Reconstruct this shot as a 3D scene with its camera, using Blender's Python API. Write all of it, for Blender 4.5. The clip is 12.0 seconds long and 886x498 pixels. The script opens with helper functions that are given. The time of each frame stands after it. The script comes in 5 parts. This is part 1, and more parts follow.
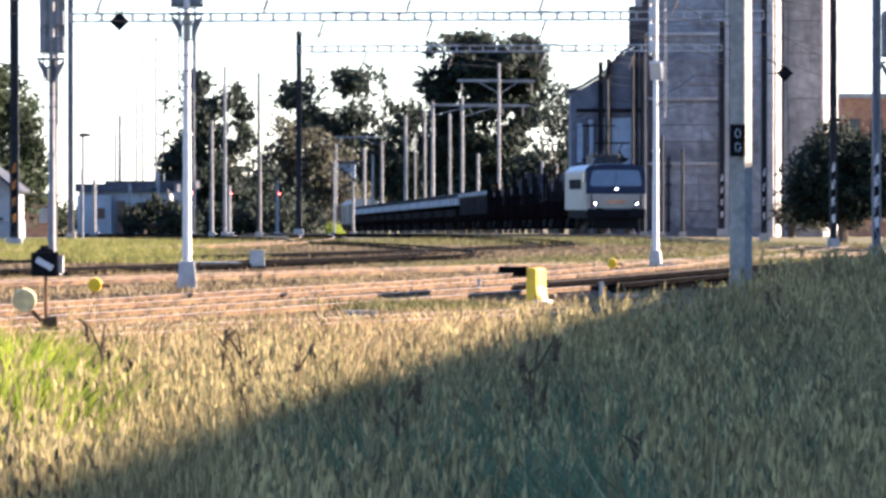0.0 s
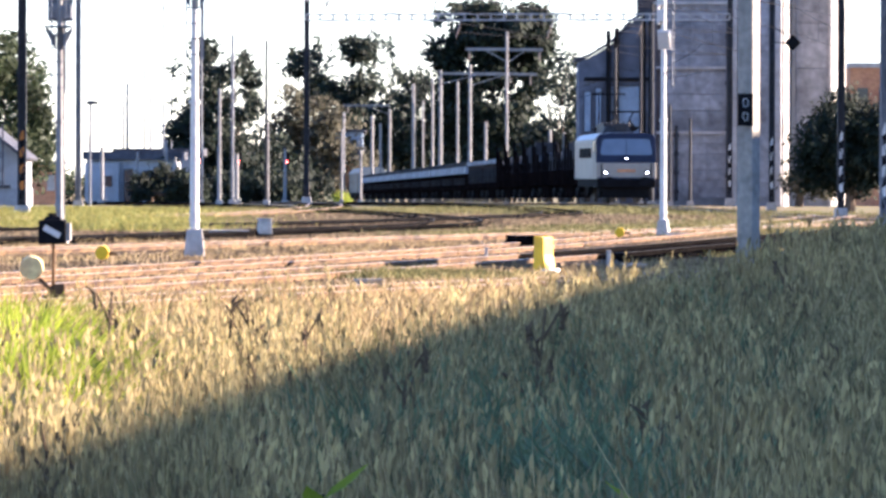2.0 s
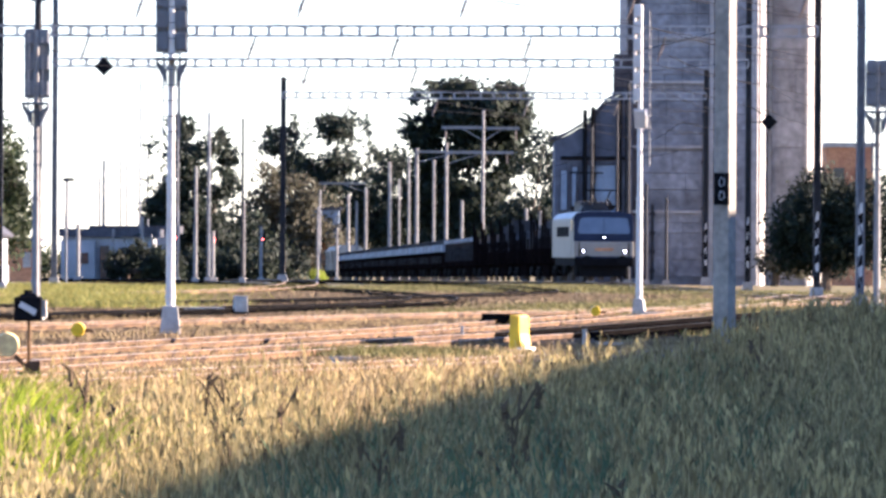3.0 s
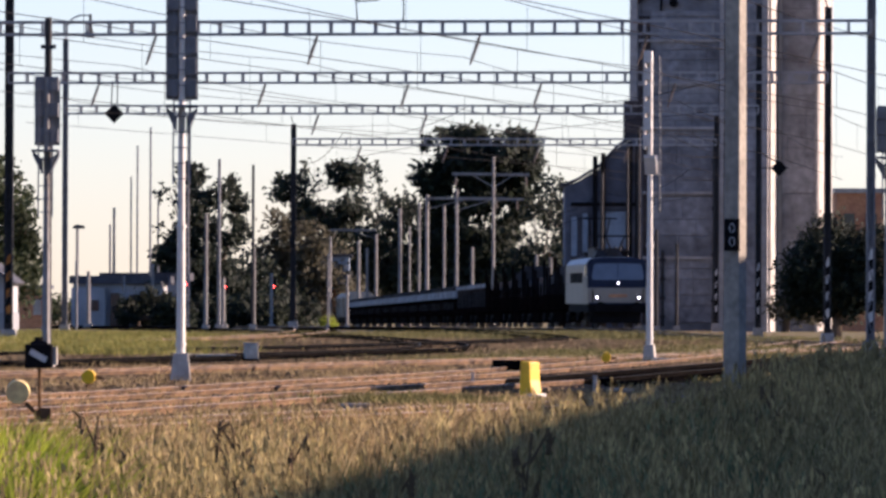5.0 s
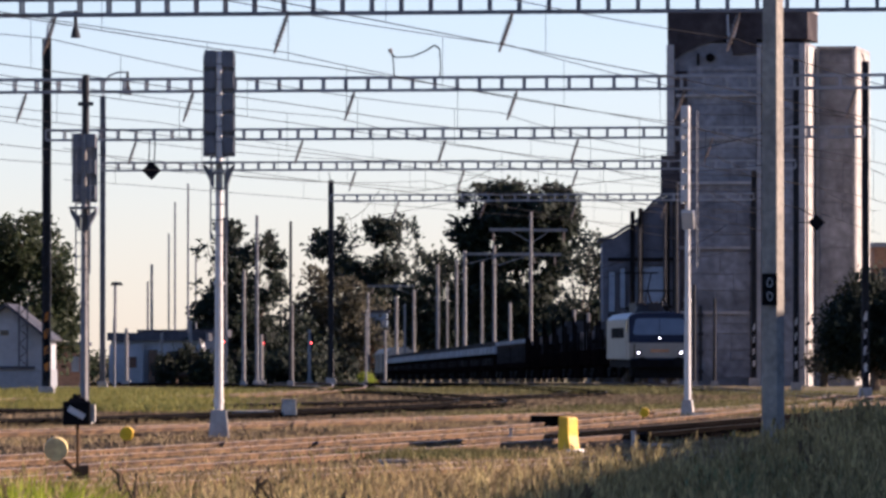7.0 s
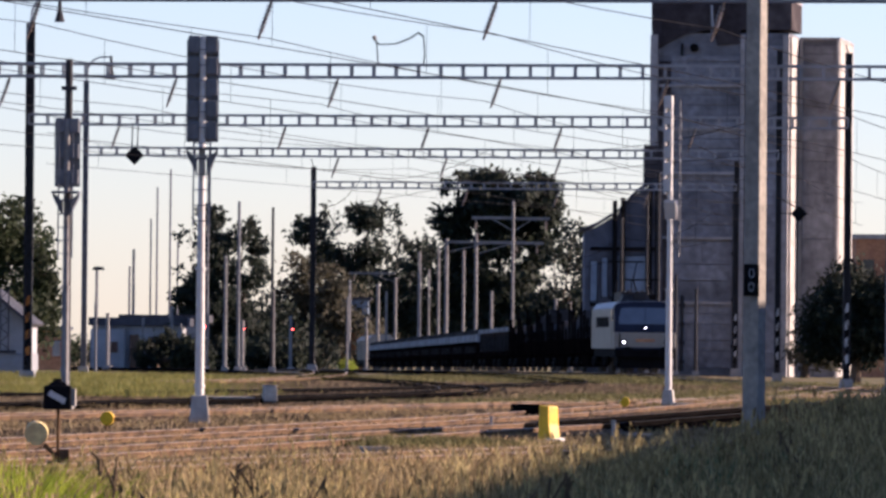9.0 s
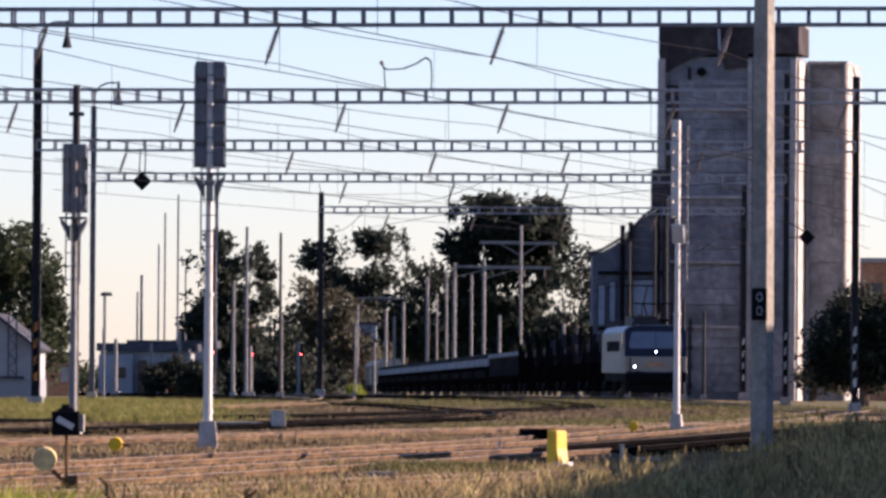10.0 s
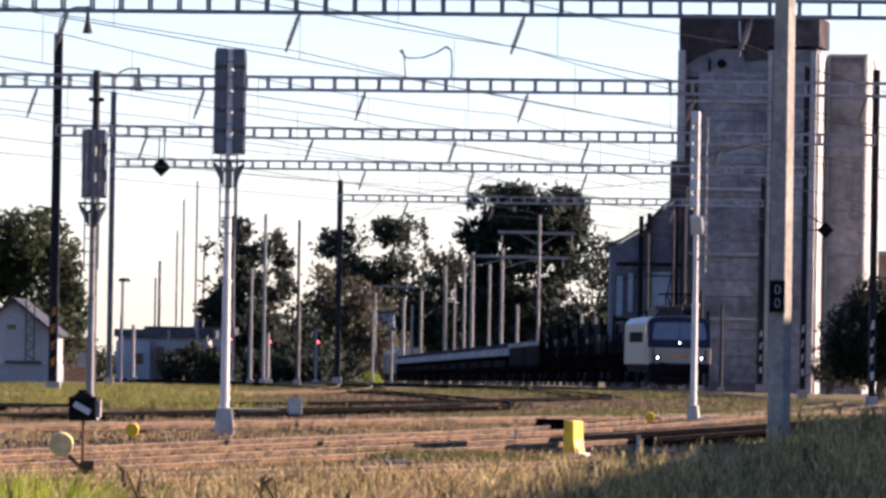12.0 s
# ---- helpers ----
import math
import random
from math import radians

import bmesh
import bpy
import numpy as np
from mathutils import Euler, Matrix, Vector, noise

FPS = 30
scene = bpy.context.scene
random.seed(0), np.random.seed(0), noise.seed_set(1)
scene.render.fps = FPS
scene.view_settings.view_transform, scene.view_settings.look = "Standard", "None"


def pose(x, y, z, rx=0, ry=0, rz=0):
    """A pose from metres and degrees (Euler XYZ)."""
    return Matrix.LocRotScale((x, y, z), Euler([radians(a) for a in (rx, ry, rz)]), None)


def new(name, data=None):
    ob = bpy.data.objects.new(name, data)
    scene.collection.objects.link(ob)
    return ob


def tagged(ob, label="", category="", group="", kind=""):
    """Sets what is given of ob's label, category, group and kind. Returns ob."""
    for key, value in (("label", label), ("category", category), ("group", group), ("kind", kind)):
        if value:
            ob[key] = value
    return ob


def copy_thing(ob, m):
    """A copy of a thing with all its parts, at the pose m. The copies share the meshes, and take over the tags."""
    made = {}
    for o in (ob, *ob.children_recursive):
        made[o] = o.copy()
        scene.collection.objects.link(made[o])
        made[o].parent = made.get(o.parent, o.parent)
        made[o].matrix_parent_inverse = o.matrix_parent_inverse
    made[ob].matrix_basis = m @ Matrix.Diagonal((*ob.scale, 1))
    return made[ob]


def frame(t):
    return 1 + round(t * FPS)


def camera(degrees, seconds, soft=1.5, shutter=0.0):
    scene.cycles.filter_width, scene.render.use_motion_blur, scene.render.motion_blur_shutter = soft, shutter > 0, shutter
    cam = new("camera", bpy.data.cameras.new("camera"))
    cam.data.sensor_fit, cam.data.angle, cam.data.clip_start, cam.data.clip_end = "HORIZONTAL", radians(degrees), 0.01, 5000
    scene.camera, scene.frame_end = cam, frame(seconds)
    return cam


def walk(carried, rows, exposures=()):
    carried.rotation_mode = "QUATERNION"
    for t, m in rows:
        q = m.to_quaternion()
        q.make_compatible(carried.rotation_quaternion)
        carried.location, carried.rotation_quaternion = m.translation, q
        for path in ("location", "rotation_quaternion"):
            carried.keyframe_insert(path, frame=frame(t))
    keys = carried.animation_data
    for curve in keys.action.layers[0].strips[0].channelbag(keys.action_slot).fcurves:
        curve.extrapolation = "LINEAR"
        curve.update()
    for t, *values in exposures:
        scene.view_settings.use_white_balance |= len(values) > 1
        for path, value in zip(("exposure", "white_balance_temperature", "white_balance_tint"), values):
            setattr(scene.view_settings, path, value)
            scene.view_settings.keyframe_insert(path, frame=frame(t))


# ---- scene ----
cam = camera(8.0, 12.0, soft=3.0)
EYE = 1.7
# seconds, yaw, pitch, roll of a hand-held long lens
ROWS = [
    (0, 0.0000, -0.4242, 0.000),
    (0.5, 0.2745, -0.1694, 0.064),
    (1, 0.0357, -0.0538, 0.153),
    (1.5, 0.1646, -0.8401, 0.105),
    (2, 0.0686, -0.7089, -0.138),
    (2.5, 0.1465, -0.4423, -0.031),
    (3, -0.1478, -0.0007, -0.336),
    (3.5, -0.1022, 0.2808, -0.328),
    (3.7, -0.1213, 0.2627, -0.287),
    (5.3, 0.0016, 0.4353, -0.178),
    (5.5, 0.2929, 0.4212, -0.153),
    (6, 0.1989, 0.8825, -0.029),
    (6.5, 0.0703, 0.9099, -0.067),
    (7, 0.2888, 0.9229, -0.025),
    (7.2, 0.4715, 0.8239, -0.163),
    (8.8, 0.1360, 0.9040, -0.471),
    (9, 0.1190, 0.8128, -0.556),
    (9.5, 0.4573, 0.7891, -0.155),
    (10, 0.1920, 1.0361, -0.397),
    (10.5, 0.3750, 0.8550, -0.245),
    (11, -0.2034, 0.9391, -0.601),
    (11.5, -0.0005, 0.8243, -0.787),
    (12, 0.3488, 0.9357, -0.975),
]
# the white balance drifts as the lens tilts up from the grass to the sky
EXPOSURES = [
    (0.0, 2.96, 4950, 22), (1.2, 2.98, 4950, 24), (2.0, 3.2, 4950, 26), (2.9, 3.1, 5000, 27), (3.3, 2.68, 5100, 29), (3.7, 2.25, 5150, 31),
    (5.2, 1.72, 5200, 33), (6.2, 1.7, 5180, 33), (7.0, 1.63, 5150, 33), (9.0, 1.63, 5150, 34), (10.0, 1.7, 5150, 34), (11.0, 1.7, 5150, 34), (11.5, 1.6, 5150, 34), (12.0, 1.97, 5180, 33),
]
walk(cam, [(t, pose(0, 0, EYE, 90 + pitch, roll, yaw)) for t, yaw, pitch, roll in ROWS], EXPOSURES)

# ---- light ----
SUN_EL, SUN_AZ = 18.0, 78.0
world = bpy.data.worlds.new("sky")
scene.world = world
world.use_nodes = True
wn = world.node_tree.nodes
sky = wn.new("ShaderNodeTexSky")
sky.sky_type, sky.sun_disc = "NISHITA", False
sky.sun_elevation, sky.sun_rotation = radians(SUN_EL), radians(SUN_AZ)
sky.air_density, sky.dust_density = 1.0, 0.1
sky.ozone_density = 1.4
world.node_tree.links.new(sky.outputs[0], wn["Background"].inputs[0])
wn["Background"].inputs[1].default_value = 0.05
sun = new("sun", bpy.data.lights.new("sun", "SUN"))
sun.data.energy, sun.data.angle, sun.data.color = 5.0, radians(0.6), (1.0, 0.74, 0.41)
toward = Vector((math.cos(radians(SUN_EL)) * math.sin(radians(SUN_AZ)), math.cos(radians(SUN_EL)) * math.cos(radians(SUN_AZ)), math.sin(radians(SUN_EL))))
sun.matrix_world = Matrix.Translation((60, 60, 60)) @ (-toward).to_track_quat("-Z", "Y").to_matrix().to_4x4()


# ---- materials ----
def material(name, base, rough=0.8, metal=0.0, vary=0.25, fine=12.0, coarse=1.2, bump=0.3, second=None, amount=0.5, glow=None, power=0.0, each=0.0, stretch=None, spec=None, piece=0.0):
    """Grain and stains at two scales over a base colour; second is the colour of dirt or wear."""
    m = bpy.data.materials.new(name)
    m.use_nodes = True
    nt, n = m.node_tree, m.node_tree.nodes
    b = n["Principled BSDF"]
    b.inputs["Roughness"].default_value, b.inputs["Metallic"].default_value = rough, metal
    b.inputs["Specular IOR Level"].default_value = spec if spec is not None else 0.12 if rough > 0.55 else 0.5
    co = n.new("ShaderNodeTexCoord")
    big, small = n.new("ShaderNodeTexNoise"), n.new("ShaderNodeTexNoise")
    source = co.outputs["Object"]
    if stretch:
        mapping = n.new("ShaderNodeMapping")
        mapping.inputs["Scale"].default_value = stretch
        nt.links.new(source, mapping.inputs["Vector"])
        source = mapping.outputs[0]
    for tex, s, d in ((big, coarse, 4), (small, fine, 5)):
        tex.inputs["Scale"].default_value, tex.inputs["Detail"].default_value = s, d
        nt.links.new(source, tex.inputs["Vector"])
    ramp = n.new("ShaderNodeValToRGB")
    ramp.color_ramp.elements[0].position, ramp.color_ramp.elements[1].position = 0.42, 0.42 + 0.3 * amount + 0.05
    nt.links.new(big.outputs[0], ramp.inputs[0])
    mix = n.new("ShaderNodeMix")
    mix.data_type = "RGBA"
    mix.inputs["A"].default_value = (*base, 1)
    mix.inputs["B"].default_value = (*(second or [c * (1 - vary) for c in base]), 1)
    nt.links.new(ramp.outputs[0], mix.inputs["Factor"])
    grain = n.new("ShaderNodeMapRange")
    grain.inputs["From Min"].default_value, grain.inputs["From Max"].default_value = 0.25, 0.75
    grain.inputs["To Min"].default_value, grain.inputs["To Max"].default_value = 1 - vary, 1 + vary
    nt.links.new(small.outputs[0], grain.inputs["Value"])
    mul = n.new("ShaderNodeMix")
    mul.data_type, mul.blend_type = "RGBA", "MULTIPLY"
    mul.inputs["Factor"].default_value = 1
    nt.links.new(mix.outputs["Result"], mul.inputs["A"])
    nt.links.new(grain.outputs[0], mul.inputs["B"])
    out = mul.outputs["Result"]
    if each or piece:
        pick = n.new("ShaderNodeNewGeometry").outputs["Random Per Island"] if each else n.new("ShaderNodeObjectInfo").outputs["Random"]
        span = n.new("ShaderNodeMapRange")
        span.inputs["To Min"].default_value, span.inputs["To Max"].default_value = 1 - each - piece, 1 + each + piece
        nt.links.new(pick, span.inputs["Value"])
        mul2 = n.new("ShaderNodeMix")
        mul2.data_type, mul2.blend_type = "RGBA", "MULTIPLY"
        mul2.inputs["Factor"].default_value = 1
        nt.links.new(out, mul2.inputs["A"])
        nt.links.new(span.outputs[0], mul2.inputs["B"])
        out = mul2.outputs["Result"]
    nt.links.new(out, b.inputs["Base Color"])
    if bump:
        bp = n.new("ShaderNodeBump")
        bp.inputs["Strength"].default_value, bp.inputs["Distance"].default_value = bump, 0.03
        nt.links.new(small.outputs[0], bp.inputs["Height"])
        nt.links.new(bp.outputs[0], b.inputs["Normal"])
    if glow:
        b.inputs["Emission Color"].default_value, b.inputs["Emission Strength"].default_value = (*glow, 1), power
    return m


def leaf_material(name, base, other, through_light=0.35):
    """Leaves and blades: each island has its own mix of two colours, and light comes through."""
    m = bpy.data.materials.new(name)
    m.use_nodes = True
    nt, n = m.node_tree, m.node_tree.nodes
    b = n["Principled BSDF"]
    b.inputs["Roughness"].default_value, b.inputs["Specular IOR Level"].default_value = 0.7, 0.12
    geo, ramp = n.new("ShaderNodeNewGeometry"), n.new("ShaderNodeValToRGB")
    ramp.color_ramp.elements[0].color, ramp.color_ramp.elements[1].color = (*base, 1), (*other, 1)
    nt.links.new(geo.outputs["Random Per Island"], ramp.inputs[0])
    co, tex = n.new("ShaderNodeTexCoord"), n.new("ShaderNodeTexNoise")
    tex.inputs["Scale"].default_value = 0.9
    nt.links.new(co.outputs["Object"], tex.inputs["Vector"])
    rng = n.new("ShaderNodeMapRange")
    rng.inputs["From Min"].default_value, rng.inputs["From Max"].default_value = 0.3, 0.7
    rng.inputs["To Min"].default_value, rng.inputs["To Max"].default_value = 0.45, 1.45
    nt.links.new(tex.outputs[0], rng.inputs["Value"])
    mul = n.new("ShaderNodeMix")
    mul.data_type, mul.blend_type = "RGBA", "MULTIPLY"
    mul.inputs["Factor"].default_value = 1
    nt.links.new(ramp.outputs[0], mul.inputs["A"])
    nt.links.new(rng.outputs[0], mul.inputs["B"])
    nt.links.new(mul.outputs["Result"], b.inputs["Base Color"])
    tr, sh = n.new("ShaderNodeBsdfTranslucent"), n.new("ShaderNodeMixShader")
    nt.links.new(mul.outputs["Result"], tr.inputs["Color"])
    sh.inputs[0].default_value = through_light
    nt.links.new(b.outputs[0], sh.inputs[1])
    nt.links.new(tr.outputs[0], sh.inputs[2])
    nt.links.new(sh.outputs[0], n["Material Output"].inputs["Surface"])
    return m


SOIL = material("dry_soil", (0.143, 0.101, 0.054), 0.95, vary=0.4, fine=6, coarse=0.12, bump=0.5, second=(0.12, 0.119, 0.036), amount=0.6)
# Near-black ballast: shade lying on the dark tracks is put into the colour.
DARK_BALLAST = material("shade_dark_ballast", (0.0055, 0.005, 0.005), 0.95, vary=0.45, fine=9, coarse=0.5, bump=0.9, second=(0.0034, 0.003, 0.003), spec=0.0)
BALLAST = material("ballast", (0.101, 0.0762, 0.0432), 0.95, vary=0.45, fine=9, coarse=0.5, bump=0.9, second=(0.0662, 0.0458, 0.0255))
GREY_BALLAST = material("grey_ballast", (0.085, 0.077, 0.064), 0.95, vary=0.45, fine=5, coarse=0.25, bump=0.9, second=(0.048, 0.044, 0.031))
SLEEPER = material("sleeper", (0.119, 0.0899, 0.0551), 0.9, vary=0.4, fine=8, coarse=1.5, second=(0.098, 0.0665, 0.0441))
# Tarred sleepers, darkened further to carry the shade on the dark tracks.
SLEEPER_DARK = material("near_black_sleeper", (0.0055, 0.005, 0.005), 0.95, vary=0.5, fine=8, coarse=1.5, spec=0.0)
RUST = material("rusty_rail", (0.115, 0.0696, 0.0346), 0.85, 0.0, vary=0.45, fine=7, coarse=1.6, second=(0.0425, 0.0262, 0.016))
# Rail sides near black, with their shade put into the colour.
RAIL_DARK = material("shade_dark_rail", (0.005, 0.0045, 0.0044), 0.9, vary=0.3, fine=6, coarse=1, spec=0.0)
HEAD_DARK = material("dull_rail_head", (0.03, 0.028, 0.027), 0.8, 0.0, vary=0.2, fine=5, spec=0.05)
RAILTOP = material("worn_rail_head", (0.24, 0.20, 0.165), 0.5, 0.6, vary=0.15, fine=5)
CONCRETE = material("concrete", (0.294, 0.28, 0.259), 0.9, vary=0.2, fine=7, coarse=0.6, second=(0.21, 0.196, 0.182))
PALE_CONCRETE = material("pale_concrete", (0.36, 0.338, 0.3), 0.9, vary=0.2, fine=9, coarse=2, second=(0.27, 0.247, 0.217))
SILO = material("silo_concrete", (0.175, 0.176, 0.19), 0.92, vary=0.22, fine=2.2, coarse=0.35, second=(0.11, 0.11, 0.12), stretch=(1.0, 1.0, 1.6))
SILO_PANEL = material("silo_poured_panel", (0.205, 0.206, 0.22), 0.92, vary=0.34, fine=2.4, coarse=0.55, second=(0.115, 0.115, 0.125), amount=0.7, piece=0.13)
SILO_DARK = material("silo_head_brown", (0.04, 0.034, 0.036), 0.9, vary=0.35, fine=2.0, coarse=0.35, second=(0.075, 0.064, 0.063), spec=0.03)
SILO_TRIM = material("silo_trim", (0.3, 0.28, 0.268), 0.9, vary=0.2, fine=3.0, coarse=0.4)
# Paler than the shaft concrete: sun on the flank is put into it.
SILO_FLANK = material("silo_sun_paled_flank", (0.36, 0.335, 0.305), 0.9, vary=0.2, fine=2.0, coarse=0.4, second=(0.27, 0.25, 0.23))
WHITE = material("white_mast_paint", (0.45, 0.435, 0.405), 0.5, vary=0.12, fine=5, coarse=1.0, second=(0.39, 0.367, 0.338), amount=0.8, bump=0.1)
GREY = material("grey_steel", (0.14, 0.143, 0.154), 0.6, 0.2, vary=0.2, fine=5, coarse=0.8, bump=0.1)
SIGNAL_GREY = material("signal_back_grey", (0.096, 0.1, 0.108), 0.55, 0.1, vary=0.2, fine=8, coarse=1.5, bump=0.1)
DARK = material("dark_steel", (0.03, 0.03, 0.033), 0.65, 0.2, vary=0.3, fine=6, coarse=0.8, bump=0.1)
BLACK = material("black_paint", (0.008, 0.008, 0.009), 0.85, vary=0.3, fine=8, bump=0.1, spec=0.03)
WIRE = material("weathered_copper_wire", (0.016, 0.016, 0.018), 0.95, 0.0, vary=0.2, bump=0, spec=0.0)
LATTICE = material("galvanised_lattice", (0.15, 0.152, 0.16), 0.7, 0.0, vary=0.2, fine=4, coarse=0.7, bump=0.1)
# Farther beams: the lightening by haze is put into the colour.
FAR_LATTICE = material("hazed_galvanised_lattice", (0.27, 0.265, 0.265), 0.7, 0.0, vary=0.2, fine=4, coarse=0.7, bump=0.1)
YELLOW = material("yellow_paint", (0.6, 0.38, 0.006), 0.5, vary=0.15, fine=12, coarse=4, second=(0.42, 0.25, 0.012), bump=0.15, spec=0.2)
PALE_YELLOW = material("faded_yellow_paint", (0.72, 0.60, 0.26), 0.6, vary=0.12, fine=12, coarse=5, second=(0.5, 0.38, 0.18), bump=0.15)
CREAM = material("cream_loco_paint", (0.25, 0.222, 0.18), 0.55, vary=0.14, fine=2.5, coarse=0.6, second=(0.205, 0.18, 0.148), amount=0.8, bump=0.05, spec=0.2)
NAVY = material("dark_blue_loco_paint", (0.008, 0.011, 0.028), 0.5, vary=0.2, fine=4, bump=0.05, spec=0.2)
ROOF_GREY = material("light_roof_paint", (0.33, 0.342, 0.36), 0.5, vary=0.2, fine=3, coarse=1, bump=0.1)
WINDSHIELD = material("windshield_glass", (0.0924, 0.113, 0.151), 0.12, 0.0, vary=0.1, fine=2, bump=0)
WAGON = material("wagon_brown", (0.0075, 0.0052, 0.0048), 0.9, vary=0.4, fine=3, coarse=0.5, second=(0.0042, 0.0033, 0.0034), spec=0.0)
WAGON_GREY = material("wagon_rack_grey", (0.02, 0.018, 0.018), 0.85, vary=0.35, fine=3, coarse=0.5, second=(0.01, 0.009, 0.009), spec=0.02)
VAN = material("beige_van_paint", (0.334, 0.294, 0.239), 0.7, vary=0.2, fine=3, coarse=0.5)
PLUME = leaf_material("grass_plume", (0.12, 0.094, 0.045), (0.375, 0.3, 0.122), 0.4)
LAMP = material("lamp_glow", (0.9, 0.9, 0.85), 0.3, bump=0, glow=(1.0, 0.93, 0.78), power=3)
RED_LAMP = material("red_signal_glow", (0.6, 0.03, 0.02), 0.3, bump=0, glow=(1.0, 0.06, 0.03), power=5)
PLASTER = material("white_plaster", (0.3, 0.3, 0.312), 0.9, vary=0.14, fine=4, coarse=0.5, second=(0.24, 0.24, 0.245), spec=0.05)
PLINTH = material("grey_plinth", (0.204, 0.21, 0.222), 0.9, vary=0.15, fine=4, coarse=0.5)
SLATE = material("dark_roofing", (0.06, 0.06, 0.07), 0.8, vary=0.3, fine=4, coarse=0.6)
BLUE_ROOF = material("pale_blue_cladding", (0.198, 0.24, 0.3), 0.7, vary=0.15, fine=4, coarse=0.6)
ANNEX = material("annex_grey_blue", (0.108, 0.114, 0.138), 0.85, vary=0.3, fine=1.5, coarse=0.3, second=(0.07, 0.073, 0.09))
ORANGE = material("orange_brick", (0.4, 0.2, 0.1), 0.85, vary=0.3, fine=5, coarse=0.8, second=(0.3, 0.14, 0.08))
BARK = material("bark", (0.10, 0.075, 0.055), 0.95, vary=0.4, fine=10, coarse=2, bump=0.8)
GLASS_DARK = material("dark_window_glass", (0.02, 0.022, 0.028), 0.15, vary=0.1, bump=0)
CERAMIC = material("brown_insulator", (0.10, 0.075, 0.06), 0.35, vary=0.2, bump=0)
STONE = material("loose_stone", (0.151, 0.113, 0.064), 0.95, vary=0.3, fine=9, coarse=0.4, second=(0.0909, 0.0617, 0.0348), bump=0, each=0.5)
POLE_CONCRETE = material("pole_concrete", (0.25, 0.228, 0.19), 0.92, vary=0.24, fine=9, coarse=1.5, second=(0.185, 0.168, 0.143), spec=0.05)
MAST_GREY = material("weathered_mast", (0.2, 0.193, 0.186), 0.75, vary=0.22, fine=4, coarse=0.8, bump=0.1)
STAKE = material("bare_steel_stake", (0.05, 0.048, 0.05), 0.8, vary=0.35, fine=3, coarse=0.8, spec=0.05)
WHEEL = material("worn_wheel_steel", (0.075, 0.068, 0.062), 0.6, 0.2, vary=0.25, fine=6, spec=0.2)
BAND_ORANGE = material("faded_orange_band", (0.42, 0.16, 0.035), 0.7, vary=0.25, fine=8)
RACK = material("pale_wagon_panel", (0.235, 0.243, 0.255), 0.8, vary=0.3, fine=2, coarse=0.4, second=(0.14, 0.14, 0.145), spec=0.05)
DEAD = material("dead_stem", (0.095, 0.07, 0.042), 0.9, vary=0.3, fine=20, bump=0, spec=0.03)
LEAF = leaf_material("leaf_green", (0.0125, 0.0205, 0.0085), (0.032, 0.041, 0.014), 0.25)
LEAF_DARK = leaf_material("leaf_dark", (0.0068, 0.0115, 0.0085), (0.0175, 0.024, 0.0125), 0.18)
LEAF_DRY = leaf_material("leaf_dry", (0.0367, 0.0367, 0.021), (0.0735, 0.0657, 0.042), 0.3)
BLADE = leaf_material("grass_blade", (0.03, 0.041, 0.014), (0.215, 0.182, 0.07), 0.35)
VERGE = leaf_material("verge_grass_blade", (0.105, 0.118, 0.028), (0.25, 0.218, 0.056), 0.35)
STALK = leaf_material("dry_stalk", (0.135, 0.092, 0.042), (0.39, 0.3, 0.138), 0.35)
WEED = leaf_material("fresh_weed", (0.085, 0.12, 0.058), (0.15, 0.185, 0.085), 0.35)
LIME = leaf_material("yellow_green_weed", (0.17, 0.225, 0.016), (0.29, 0.31, 0.026), 0.45)


# ---- building tools ----
def box(bm, centre, size, turn=0.0, taper=1.0):
    """A box; taper shrinks its top."""
    r = bmesh.ops.create_cube(bm, size=1, matrix=pose(*centre, 0, 0, turn) @ Matrix.Diagonal((*size, 1)))
    if taper != 1.0:
        c = Vector(centre)
        for v in r["verts"]:
            if v.co.z > c.z:
                v.co.x, v.co.y = c.x + (v.co.x - c.x) * taper, c.y + (v.co.y - c.y) * taper
    return r["verts"]


def rod(bm, a, b, r0, r1=None, seg=8):
    """A round bar from a to b."""
    a, b = Vector(a), Vector(b)
    m = Matrix.Translation((a + b) / 2) @ (b - a).to_track_quat("Z", "Y").to_matrix().to_4x4()
    return bmesh.ops.create_cone(bm, cap_ends=True, segments=seg, radius1=r0, radius2=r0 if r1 is None else r1, depth=(b - a).length, matrix=m)["verts"]


def bar(bm, a, b, w, h=None):
    """A square bar from a to b."""
    a, b = Vector(a), Vector(b)
    m = Matrix.Translation((a + b) / 2) @ (b - a).to_track_quat("Z", "Y").to_matrix().to_4x4()
    return bmesh.ops.create_cube(bm, size=1, matrix=m @ Matrix.Diagonal((w, h or w, (b - a).length, 1)))["verts"]


def bent(bm, pts, r, seg=6):
    for a, b in zip(pts, pts[1:]):
        rod(bm, a, b, r, seg=seg)


def prism(bm, outline, y0, y1):
    """An outline in x and z drawn out along y."""
    front, back = [bm.verts.new((x, y0, z)) for x, z in outline], [bm.verts.new((x, y1, z)) for x, z in outline]
    bm.faces.new(front), bm.faces.new(back[::-1])
    k = len(outline)
    for i in range(k):
        bm.faces.new((front[i], back[i], back[(i + 1) % k], front[(i + 1) % k]))
    bmesh.ops.recalc_face_normals(bm, faces=bm.faces)


